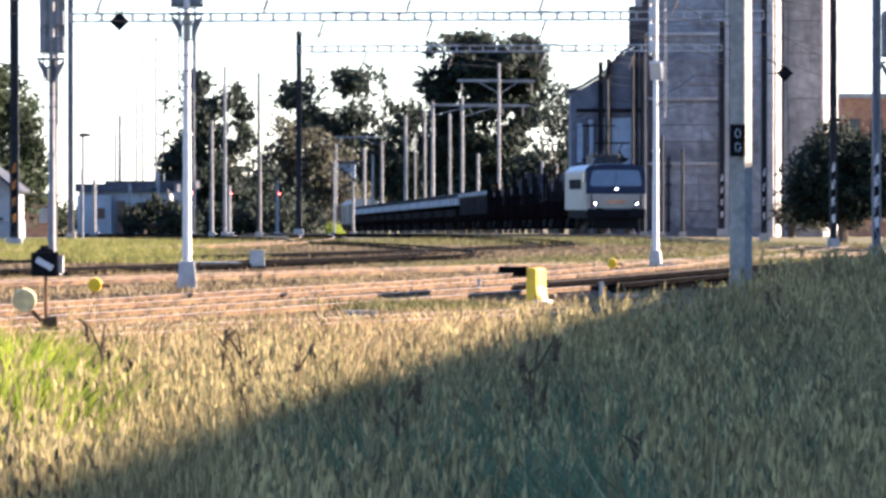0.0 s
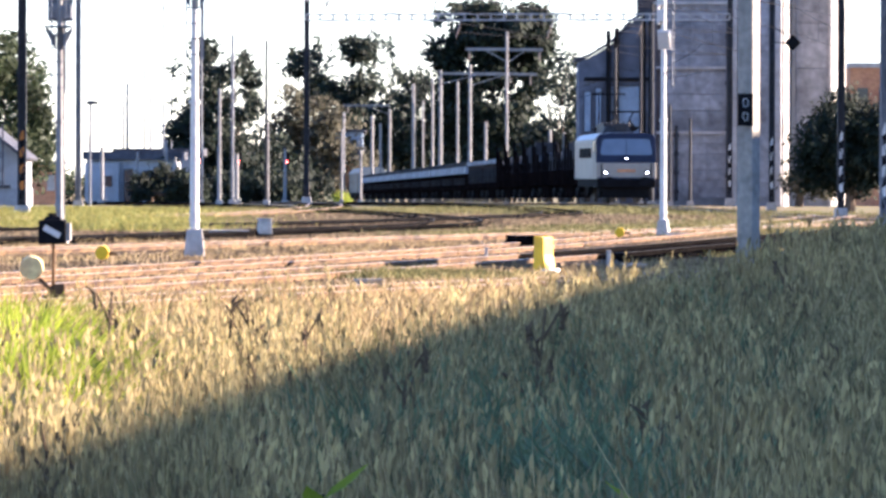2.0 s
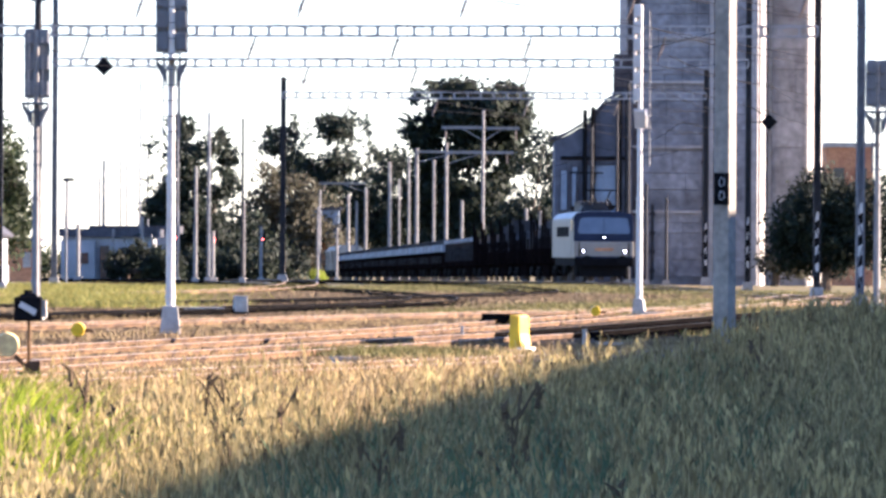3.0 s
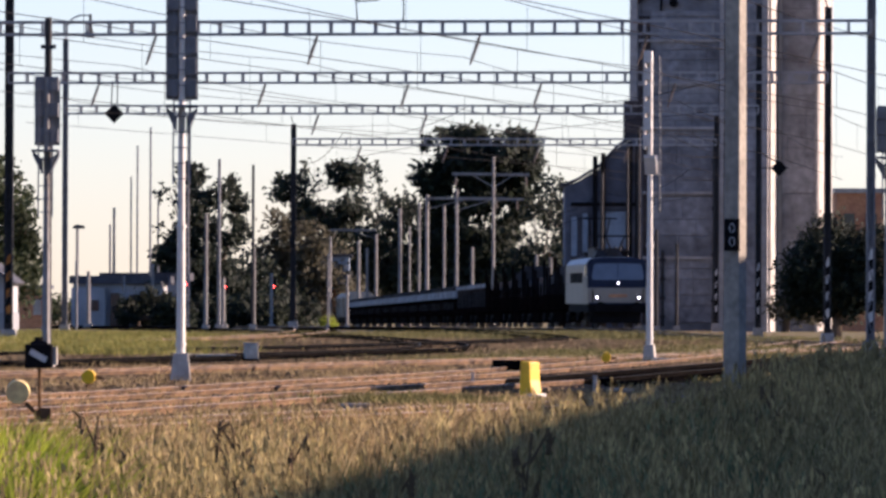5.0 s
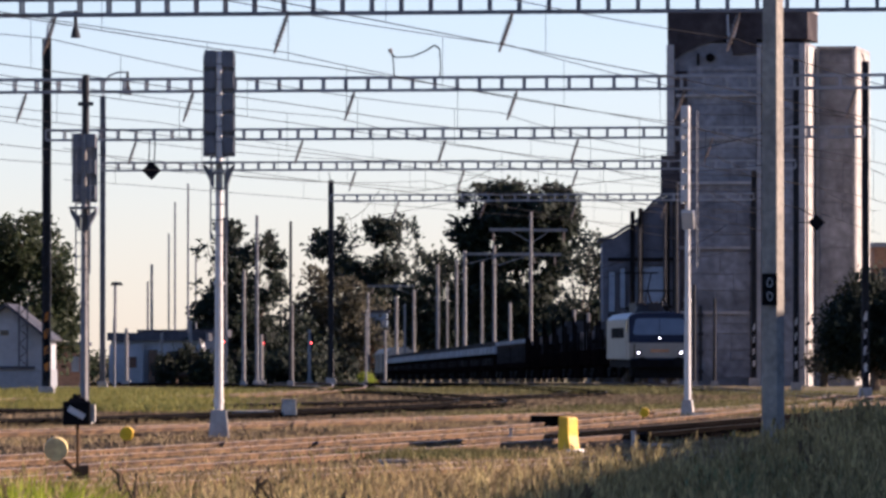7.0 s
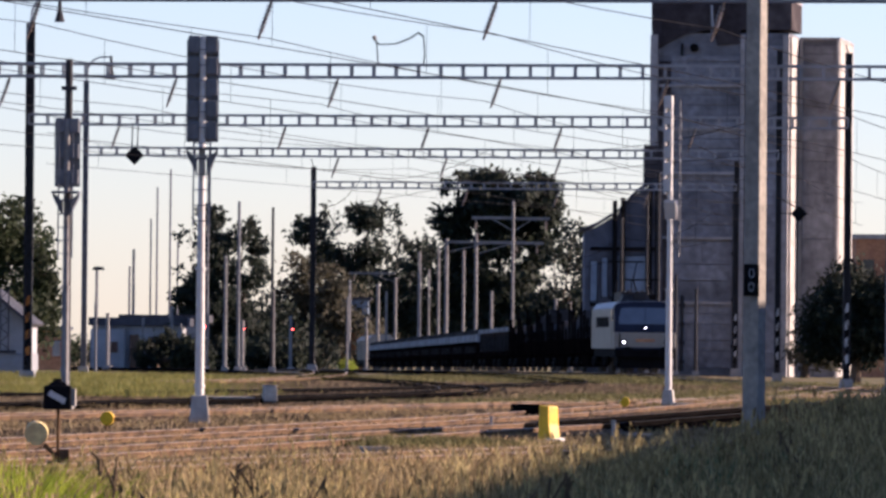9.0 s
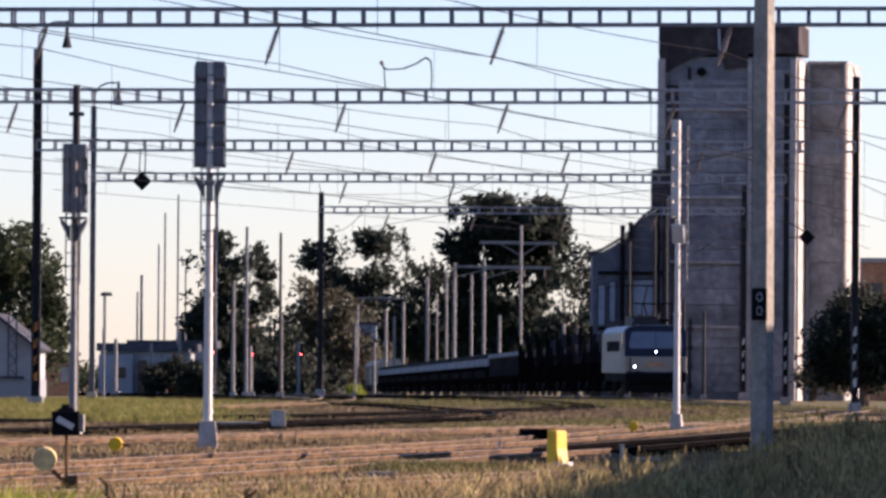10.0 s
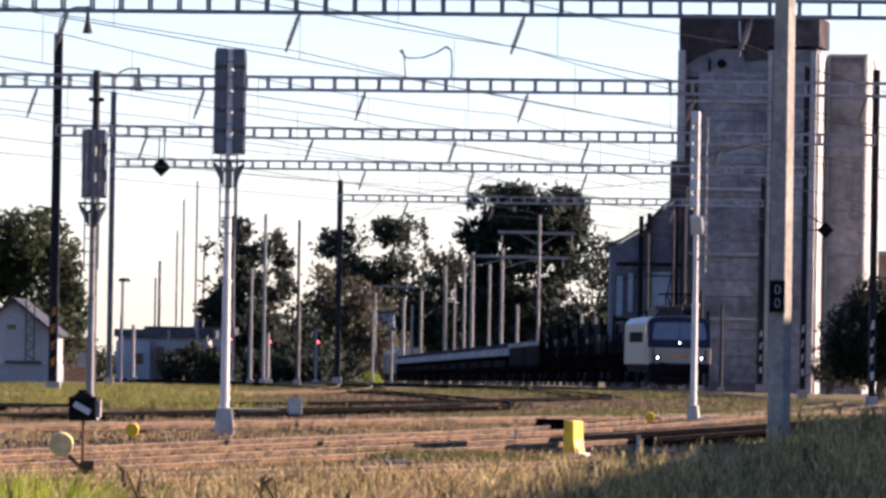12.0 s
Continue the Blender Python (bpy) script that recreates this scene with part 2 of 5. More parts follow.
def part(name, bm, mat, parent=None, label="", bevel=0.0):
    if bevel:
        bmesh.ops.bevel(bm, geom=bm.edges[:], offset=bevel, segments=2, affect="EDGES", profile=0.6)
    me = bpy.data.meshes.new(name)
    bm.to_mesh(me)
    bm.free()
    me.materials.append(mat)
    ob = new(name, me)
    ob.parent = parent
    if label:
        tagged(ob, label)
    return ob


def raw(name, verts, faces, mat, parent=None):
    me = bpy.data.meshes.new(name)
    me.from_pydata(verts, [], faces)
    me.materials.append(mat)
    ob = new(name, me)
    ob.parent = parent
    return ob


def thing(name, m, label, category, group="", kind=""):
    ob = new(name)
    ob.empty_display_size = 0.1
    ob.matrix_basis = m
    return tagged(ob, label, category, group, kind)


def ground_z(y):
    """The land lies level, and falls gently behind the yard."""
    return -0.0049 * max(0.0, y - 311)


# ---- the land ----
def make_ground():
    xs = [-2500, -900, -300, -120] + [i * 2.0 for i in range(-30, 31)] + [120, 300, 900, 2500]
    ys = [-600, -150, -40] + [i * 4.0 for i in range(-5, 90)] + [400, 450, 500, 600, 700, 800, 1000, 1400, 2200, 3600]
    vs, fs = [], []
    for y in ys:
        for x in xs:
            calm = 1.0 if abs(x) < 61 and -21 < y < 400 else 0.0
            vs.append((x, y, ground_z(min(y, 1000)) + calm * 0.05 * noise.noise(Vector((x * 0.13, y * 0.09, 3))) - 0.05))
    k = len(xs)
    for j in range(len(ys) - 1):
        for i in range(k - 1):
            fs.append((j * k + i, j * k + i + 1, (j + 1) * k + i + 1, (j + 1) * k + i))
    tagged(raw("ground", vs, fs, SOIL), "dry soil and thin grass of a railway yard", "ground", kind="structure")


make_ground()


def gravel_apron():
    """Grey gravel round the points behind the sidings, with a ragged edge."""
    vs, fs = [], []
    n = 34
    for i in range(n):
        y = 166 + i * 2.6
        left = -0.052 * y + 1.2 * noise.noise(Vector((y * 0.11, 0, 0)))
        right = 0.035 * y - 2 + 2.0 * noise.noise(Vector((y * 0.09, 7, 0)))
        for k in range(9):
            vs.append((left + (right - left) * k / 8, y, ground_z(y) + 0.006 + 0.02 * noise.noise(Vector((k * 1.7, y * 0.3, 2)))))
    for i in range(n - 1):
        for k in range(8):
            a = i * 9 + k
            fs.append((a, a + 1, a + 10, a + 9))
    tagged(raw("gravel_apron", vs, fs, GREY_BALLAST), "grey gravel round the points", "gravel", kind="structure")


gravel_apron()


def smooth(pts, step=1.5):
    """Points at even steps on a smooth line through pts."""
    p = [Vector(q) for q in pts]
    p = [2 * p[0] - p[1]] + p + [2 * p[-1] - p[-2]]
    out = []
    for a, b, c, d in zip(p, p[1:], p[2:], p[3:]):
        n = max(2, int((c - b).length / step))
        for i in range(n):
            t = i / n
            out.append(0.5 * ((2 * b) + (c - a) * t + (2 * a - 5 * b + 4 * c - d) * t * t + (3 * b - a - 3 * c + d) * t ** 3))
    return out + [p[-2]]


def strip(line, outline, lift=0.0):
    """An outline (offset to the right, height) swept along a plan line."""
    vs, fs, k = [], [], len(outline)
    for i, q in enumerate(line):
        d = (line[min(i + 1, len(line) - 1)] - line[max(i - 1, 0)]).normalized()
        side = Vector((d.y, -d.x))
        for o, z in outline:
            w = q + side * o
            vs.append((w.x, w.y, ground_z(q.y) + z + lift))
    for i in range(len(line) - 1):
        for j in range(k):
            a, b = i * k + j, i * k + (j + 1) % k
            fs.append((a, b, b + k, a + k))
    return vs, fs


RAIL = [(-0.07, 0.0), (-0.07, 0.02), (-0.012, 0.035), (-0.012, 0.11), (-0.036, 0.12), (-0.036, 0.15), (0.036, 0.15), (0.036, 0.12), (0.012, 0.11), (0.012, 0.035), (0.07, 0.02), (0.07, 0.0)]
HEAD = [(-0.03, 0.15), (-0.028, 0.154), (0.028, 0.154), (0.03, 0.15)]


def cube_data(size):
    bm = bmesh.new()
    box(bm, (0, 0, 0), size, taper=0.94)
    me = bpy.data.meshes.new("sleeper")
    bm.to_mesh(me)
    bm.free()
    return me


def track(pts, sleeper_mat, label, near=False, lift=0.0, bed=None, dark=False, broad=1.0):
    line = smooth(pts)
    root = thing("track", Matrix(), label, "railway track", "tracks of the yard", "structure")
    wob = lambda: random.uniform(-0.015, 0.015)
    vs, fs = strip(line, [(-1.9 * broad, -0.12), (-1.45 * broad, 0.0), (-0.75, 0.012), (0.75, 0.012), (1.45 * broad, 0.0), (1.9 * broad, -0.12)], lift)
    vs = [(x, y, z + wob()) for x, y, z in vs]
    raw("ballast_bed", vs, fs, bed or BALLAST, root)
    for o in (-0.7535, 0.7535):
        vs, fs = strip(line, [(a + o, z - 0.03) for a, z in RAIL], lift)
        rail = raw("rail", vs, fs, RAIL_DARK if dark else RUST, root)
        vs, fs = strip(line, [(a + o, z - 0.03) for a, z in HEAD], lift)
        raw("rail_head", vs, fs, HEAD_DARK if dark else RAILTOP, rail)
    spots, run = [], 0.0
    for a, b in zip(line, line[1:]):
        d = b - a
        while run < d.length:
            q = a + d.normalized() * run
            spots.append((q, math.atan2(d.y, d.x)))
            run += 0.62
        run -= d.length
    if near:
        me = cube_data((0.25, 2.5, 0.12))
        me.materials.append(sleeper_mat)
        for q, turn in spots[:290]:
            s = new("sleeper", me)
            s.parent = root
            s.matrix_basis = pose(q.x, q.y, ground_z(q.y) - 0.025 + lift + wob(), 0, 0, math.degrees(turn) + 50 * wob())
    else:
        vs, fs = [], []
        for q, turn in spots:
            m = pose(q.x, q.y, ground_z(q.y) - 0.03 + lift + wob(), 0, 0, math.degrees(turn))
            k = len(vs)
            for sx, sy, sz in ((-1, -1, -1), (1, -1, -1), (1, 1, -1), (-1, 1, -1), (-1, -1, 1), (1, -1, 1), (1, 1, 1), (-1, 1, 1)):
                vs.append(m @ Vector((sx * 0.125, sy * 1.25, sz * 0.06)))
            fs += [(k + 4, k + 5, k + 6, k + 7), (k, k + 1, k + 5, k + 4), (k + 1, k + 2, k + 6, k + 5), (k + 2, k + 3, k + 7, k + 6), (k + 3, k, k + 4, k + 7)]
        tagged(raw("sleepers", vs, fs, sleeper_mat, root), kind="stuff")


TRAIN_X, TRAIN_Y, SLANT = 8.5, 311.0, -0.0454
tr = lambda y: (TRAIN_X + SLANT * (y - TRAIN_Y), y)
LB = "rusty rails on worn sleepers in pale ballast"
track([(-14, 50), (-5.6, 73.5), (-0.5, 87.3), (2.0, 93.5), (6, 103), (16, 128)], SLEEPER, LB, near=True)
track([(-13, 50), (-5.9, 82), (-0.1, 109.5), (2.0, 119.0)], SLEEPER, LB, lift=0.008)
track([(2.0, 119.0), (2.8, 123.3), (6.9, 147.5), (13, 185), (18, 220)], SLEEPER_DARK, "dark rails on tarred sleepers, with shade in their colour", lift=0.01, bed=DARK_BALLAST, dark=True, broad=1.2)
track([(-14, 60), (-6.7, 94), (-3.0, 112), (1.0, 132), (5.0, 158), (10, 195), (14, 230)], SLEEPER, LB, lift=0.004)
track([(-25, 75), (-8.8, 125), (-1.5, 148), (6.0, 171), (16, 205), (26, 240)], SLEEPER, LB, lift=0.012, bed=GREY_BALLAST)
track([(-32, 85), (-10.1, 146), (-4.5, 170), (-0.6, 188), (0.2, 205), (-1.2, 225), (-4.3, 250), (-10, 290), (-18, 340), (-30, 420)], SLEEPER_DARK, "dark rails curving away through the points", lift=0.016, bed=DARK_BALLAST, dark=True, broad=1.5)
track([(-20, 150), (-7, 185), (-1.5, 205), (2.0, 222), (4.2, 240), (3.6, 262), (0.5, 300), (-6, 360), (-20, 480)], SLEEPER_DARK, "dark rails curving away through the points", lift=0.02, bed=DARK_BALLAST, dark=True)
track([(-40, 150), (-15, 205), (-7, 240), (-6, 300), (-12, 400)], SLEEPER_DARK, LB, lift=0.024, bed=GREY_BALLAST)
track([tr(y) for y in (150, 230, 311, 420, 560, 700, 900)], SLEEPER_DARK, "straight running line under the goods train", lift=0.0, bed=GREY_BALLAST)


# ---- overhead line ----
def stripes(parent, r, low, high, pale):
    """Slanting black and white warning bands round the foot of a pole."""
    n = int((high - low) / 0.28)
    for i in range(n):
        bm = bmesh.new()
        z = low + (high - low) * i / n
        rod(bm, (0, 0, z), (0, 0, z + (high - low) / n), r + 0.012, seg=10)
        for v in bm.verts:
            v.co.z += v.co.x * 0.6
        part("warning_band", bm, pale if i % 2 else BLACK, parent, "black warning band" if i % 2 == 0 else "white warning band" if pale is WHITE else "faded orange warning band")


def street_arm(parent, z):
    """A curved bracket with a hanging lamp head."""
    bm = bmesh.new()
    bent(bm, [(0, 0, z), (0.04, 0, z + 0.5), (0.25, 0, z + 0.85), (0.6, 0, z + 1.0), (1.05, 0, z + 1.0)], 0.035)
    arm = part("lamp_arm", bm, GREY, parent)
    bm = bmesh.new()
    rod(bm, (1.05, 0, z + 1.05), (1.05, 0, z + 0.45), 0.05, 0.08)
    rod(bm, (1.05, 0, z + 0.45), (1.05, 0, z + 0.05), 0.09, 0.19)
    part("lamp_head", bm, DARK, arm, "dark bell-shaped lamp head")


def catenary_pole(parent, x, y, top, width, mat, banded=True, lamp=False):
    root = new("pole")
    root.parent, root.location = parent, (x, y, ground_z(y))
    bm = bmesh.new()
    box(bm, (0, 0, 0.15), (width * 2.2, width * 2.2, 0.5), taper=0.8)
    part("footing", bm, CONCRETE, root)
    bm = bmesh.new()
    h = width / 2
    for sx in (-1, 1):
        bar(bm, (sx * h * 0.8, 0, 0.2), (sx * h * 0.8, 0, top), h * 0.5, width * 0.9)
    bar(bm, (0, 0, 0.2), (0, 0, top), width * 0.7, width * 0.3)
    for i in range(int(top / 0.8)):
        s = 1 if i % 2 else -1
        bar(bm, (-h * s, -h * 0.9, i * 0.8 + 0.4), (h * s, -h * 0.9, i * 0.8 + 1.2), 0.04)
    part("shaft", bm, mat, root)
    if banded:
        stripes(root, width * 0.42, 0.65, 3.1, WHITE if banded is True else banded)
    if lamp:
        street_arm(root, top)
    return root


def truss(parent, a, b, depth, mat, pitch=0.66):
    """A lattice beam between two poles."""
    a, b = Vector(a), Vector(b)
    n = max(3, int((b - a).length / pitch))
    side = Vector((b.y - a.y, a.x - b.x, 0)).normalized() * depth * 0.5
    bm = bmesh.new()
    for s in (-1, 1):
        for dz in (0, depth):
            bar(bm, a + side * s + Vector((0, 0, dz)), b + side * s + Vector((0, 0, dz)), 0.075)
        for i in range(n + 1):
            q = a.lerp(b, i / n) + side * s
            bar(bm, q, q + Vector((0, 0, depth)), 0.06)
    part("lattice_beam", bm, mat, parent)


def strut(parent, p, lean=0.35, size=0.95):
    """A slanting rod insulator below a beam."""
    bm = bmesh.new()
    p = Vector(p)
    d = Vector((lean, 0, -1)).normalized() * size
    rod(bm, p, p - d * -1, 0.03, seg=6)
    for i in range(7):
        q = p + d * (0.15 + 0.1 * i)
        rod(bm, q, q + d * 0.05, 0.065, seg=8)
    part("insulator", bm, CERAMIC, parent)


def gantry(x0, y0, x1, y1, z, top0, top1, depth, rods_at, width=0.34, mats=None, lamp0=False, bands0=False):
    root = thing("catenary_gantry", Matrix(), "grey lattice catenary gantry across the tracks", "gantry", "gantries over the yard")
    catenary_pole(root, x0, y0, top0, width, (mats or (GREY, GREY))[0], banded=bands0, lamp=lamp0)
    catenary_pole(root, x1, y1, top1, min(width, 0.24), (mats or (GREY, GREY))[1])
    zz = z + ground_z(y0)
    # Beams beyond 180 m take the haze-lightened colour.
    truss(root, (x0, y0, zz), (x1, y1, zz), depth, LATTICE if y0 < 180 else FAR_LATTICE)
    for x in rods_at:
        p = Vector((x0, y0, zz)).lerp(Vector((x1, y1, zz)), (x - x0) / (x1 - x0))
        strut(root, p + Vector((0.15, 0, 0)), -0.34)
    return root


gantry(-15.0, 145.0, 13.0, 141.2, 9.35, 11.0, 11.0, 0.36, (-14.5, -9.7, -4.4, 0.7, 5.8, 10.5))
gantry(-17.0, 189.0, 12.65, 184.9, 9.4, 12.0, 12.0, 0.37, (-13.5, -8.5, -3.7, 1.1, 6.0, 11.0))
gantry(-15.66, 231.5, 14.0, 227.3, 9.4, 13.1, 12.1, 0.36, (-12.5, -6.4, -1.2, 3.6, 8.4), width=0.3, mats=(DARK, DARK), lamp0=True, bands0=BAND_ORANGE)
gantry(-15.9, 270.5, 13.5, 266.5, 9.4, 12.6, 14.0, 0.33, (-10.5, -5.2, -0.6, 4.2, 9.0), width=0.22, lamp0=True, mats=(GREY, DARK))
gantry(-7.3, 321.0, 14.0, 318.0, 9.35, 10.4, 10.8, 0.3, (-4.0, 0.4, 5.0, 9.5), width=0.26, mats=(DARK, DARK))


def cable(bm, pts, r):
    """One square cable through all the points."""
    ring = None
    for p in pts:
        q = [bm.verts.new((p[0] + a * r, p[1], p[2] + b * r)) for a, b in ((-1, -1), (1, -1), (1, 1), (-1, 1))]
        if ring:
            for i in range(4):
                bm.faces.new((ring[i], ring[(i + 1) % 4], q[(i + 1) % 4], q[i]))
        ring = q


def contact_line(pts, sag=0.3, drop=1.15):
    """Messenger wire, contact wire and droppers, from support to support."""
    root = thing("overhead_wire", Matrix(), "thin dark overhead wires with droppers", "overhead wire", "wires over the yard")
    up, low = bmesh.new(), bmesh.new()
    high_line, low_line = [], []
    for a, b in zip(pts, pts[1:]):
        a, b = Vector(a), Vector(b)
        for i in range(9):
            t = i / 8
            q = a.lerp(b, t)
            q.z -= 4 * sag * t * (1 - t)
            c = a.lerp(b, t) - Vector((0, 0, drop))
            high_line.append(q)
            low_line.append(c)
            if 0 < i < 8 and i % 2:
                drop_bm = bmesh.new()
                bar(drop_bm, q, c, 0.01)
                part("dropper", drop_bm, WIRE, root)
    cable(up, high_line, 0.0085)
    cable(low, low_line, 0.0085)
    part("messenger_wire", up, WIRE, root)
    part("contact_wire", low, WIRE, root)
    return root


for k, x in enumerate((-19.6, -14.4, -9.6, -4.3, 0.8, 5.9)):
    zz = 8.45 + 0.15 * (k % 3)
    pts = [(x - 12.0, 96, zz), (x, 143, zz), (x + 10.3, 187, zz), (x + 18.3, 229, zz), (x + 24.0, 268, zz), (x + 30, 319, zz)]
    line = contact_line(pts, 0.14 + 0.05 * (k % 3))
    if k == 3:
        bridle_line = line
contact_line([(-24, 143, 8.4), (-14, 187, 8.5), (0, 229, 8.6), (13.4, 268, 8.6)], 0.4)
contact_line([(-15, 231, 9.1), (-2, 268, 8.9), (14, 318, 8.7)], 0.5)
contact_line([(9.5, 184.9, 8.4), (1.2, 229.2, 8.6), (-4, 268.5, 8.6), (-7, 321, 8.4)], 0.5)


def bridle(line):
    """A short span of jumper wire between two droppers, with a ball insulator."""
    root = new("jumper")
    root.parent, root.location = line, (-1.56, 166, 8.9)
    bm = bmesh.new()
    cable(bm, [(-0.62, 0, 0.55), (-0.5, 0, 0.5), (-0.1, 0, 0.52), (0.25, 0, 0.66), (0.5, 0, 0.82), (0.63, 0, 0.72), (0.66, 0, 0.3), (0.64, 0, 0)], 0.016)
    part("jumper_wire", bm, WIRE, root)
    bm = bmesh.new()
    bar(bm, (-0.6, 0, 0.6), (-0.56, 0, 0), 0.032)
    part("hanger", bm, WIRE, root)
    bm = bmesh.new()
    rod(bm, (-0.68, 0, 0.72), (-0.62, 0, 0.6), 0.06, 0.04, seg=10)
    part("insulator", bm, CERAMIC, root)


bridle(bridle_line)
contact_line([tr(y) + (7.0 + ground_z(y),) for y in (266, 318, 365, 420, 480, 560, 650)], 0.6)


def far_mast(x, y, top, width, mat, arm=0.0, arm_z=0.0):
    """A slender mast with a side arm."""
    root = thing("catenary_mast", pose(x, y, ground_z(y)), "slender pale catenary mast with side arm" if mat is MAST_GREY else "slender dark catenary mast", "catenary mast", "masts behind the train")
    z = top - ground_z(y)
    bm = bmesh.new()
    rod(bm, (0, 0, 0), (0, 0, z), width * 0.36, width * 0.3, seg=8)
    part("shaft", bm, mat, root)
    bm = bmesh.new()
    box(bm, (0, 0, 0.08), (width * 1.7, width * 1.7, 0.36), taper=0.8)
    part("footing", bm, CONCRETE, root)
    if arm:
        az = arm_z - ground_z(y)
        bm = bmesh.new()
        bar(bm, (0, 0, az), (arm, 0, az), 0.16, 0.2)
        bar(bm, (0, 0, az - 0.9), (arm * 0.55, 0, az), 0.07)
        part("side_arm", bm, mat, root)
        bm = bmesh.new()
        rod(bm, (arm * 0.9, 0, az), (arm * 0.9, 0, az - 0.8), 0.07, seg=6)
        part("insulator", bm, CERAMIC, root)


# pale masts behind the wagons
for x, y, top, w, arm, az in (
        (-10.94, 300, 5.53, 0.24, 0, 0), (-8.24, 665, 7.39, 0.55, 0, 0),
        (-6.31, 655, 8.01, 0.5, -4.8, 8.42), (-3.53, 600, 9.89, 0.5, 0, 0),
        (-1.63, 570, 9.99, 0.36, 0, 0), (-0.87, 540, 10.27, 0.5, 6.6, 9.98), (0.56, 520, 9.03, 0.36, 0, 0),
        (1.49, 490, 9.92, 0.42, 5.2, 9.17), (2.63, 475, 5.34, 0.38, 0, 0),
        (3.89, 440, 11.35, 0.34, -2.9, 10.14), (3.95, 443, 10.39, 0.22, 2.5, 10.16),
        (-11.63, 690, 8.04, 0.42, 0, 0), (6.59, 420, 4.43, 0.34, 0, 0), (7.17, 400, 4.13, 0.3, 0, 0), (-20.52, 300, 7.00, 0.2, 0, 0),
        (-7.08, 640, 6.44, 0.4, 0, 0), (-2.62, 600, 8.28, 0.3, 0, 0)):
    far_mast(x, y, top, w, MAST_GREY, arm, az)
for x, y, top, w in (
        (-11.36, 330, 8.76, 0.26), (-9.89, 340, 8.67, 0.24), (-12.98, 330, 10.47, 0.18),
        (-19.89, 420, 11.55, 0.2), (-18.12, 400, 12.26, 0.2), (-20.79, 430, 9.68, 0.18), (-21.94, 430, 7.57, 0.3),
        (-23.76, 460, 6.75, 0.25), (-17.31, 280, 13.84, 0.24), (-19.39, 440, 8.29, 0.2), (-23.83, 420, 6.31, 0.2),
        (10.64, 335, 10.60, 0.3), (10.19, 340, 9.83, 0.25), (8.95, 345, 8.41, 0.3),
        (12.29, 325, 4.40, 0.25), (11.42, 330, 5.17, 0.25)):
    far_mast(x, y, top, w, GREY if x < -10 else DARK)


# short pale posts and stumps before the scrub
for k, (px_x, y, top) in enumerate(((-12.9, 352, 3.0), (-17.2, 348, 2.7), (-16.0, 356, 3.4), (-15.2, 350, 2.4), (-14.2, 362, 3.8), (-11.6, 344, 2.6), (-10.6, 368, 4.4), (-9.2, 352, 2.9), (-8.4, 372, 3.6), (-6.6, 384, 4.2), (-5.6, 395, 3.0), (-18.6, 338, 2.9), (-19.6, 344, 3.5))):
    far_mast(px_x, y, top, 0.2 + 0.06 * (k % 3), MAST_GREY)


def yard_lamp(x, y, top):
    root = thing("street_lamp", pose(x, y, ground_z(y)), "slim grey yard lamp with flat head", "street lamp")
    bm = bmesh.new()
    rod(bm, (0, 0, 0), (0, 0, top), 0.06, 0.04)
    part("pole", bm, GREY, root)
    bm = bmesh.new()
    box(bm, (0.1, 0, top + 0.05), (0.62, 0.26, 0.16), taper=0.7)
    part("lamp_head", bm, DARK, root, bevel=0.02)


yard_lamp(-17.07, 300, 4.83)
yard_lamp(-21.24, 320, 4.78)


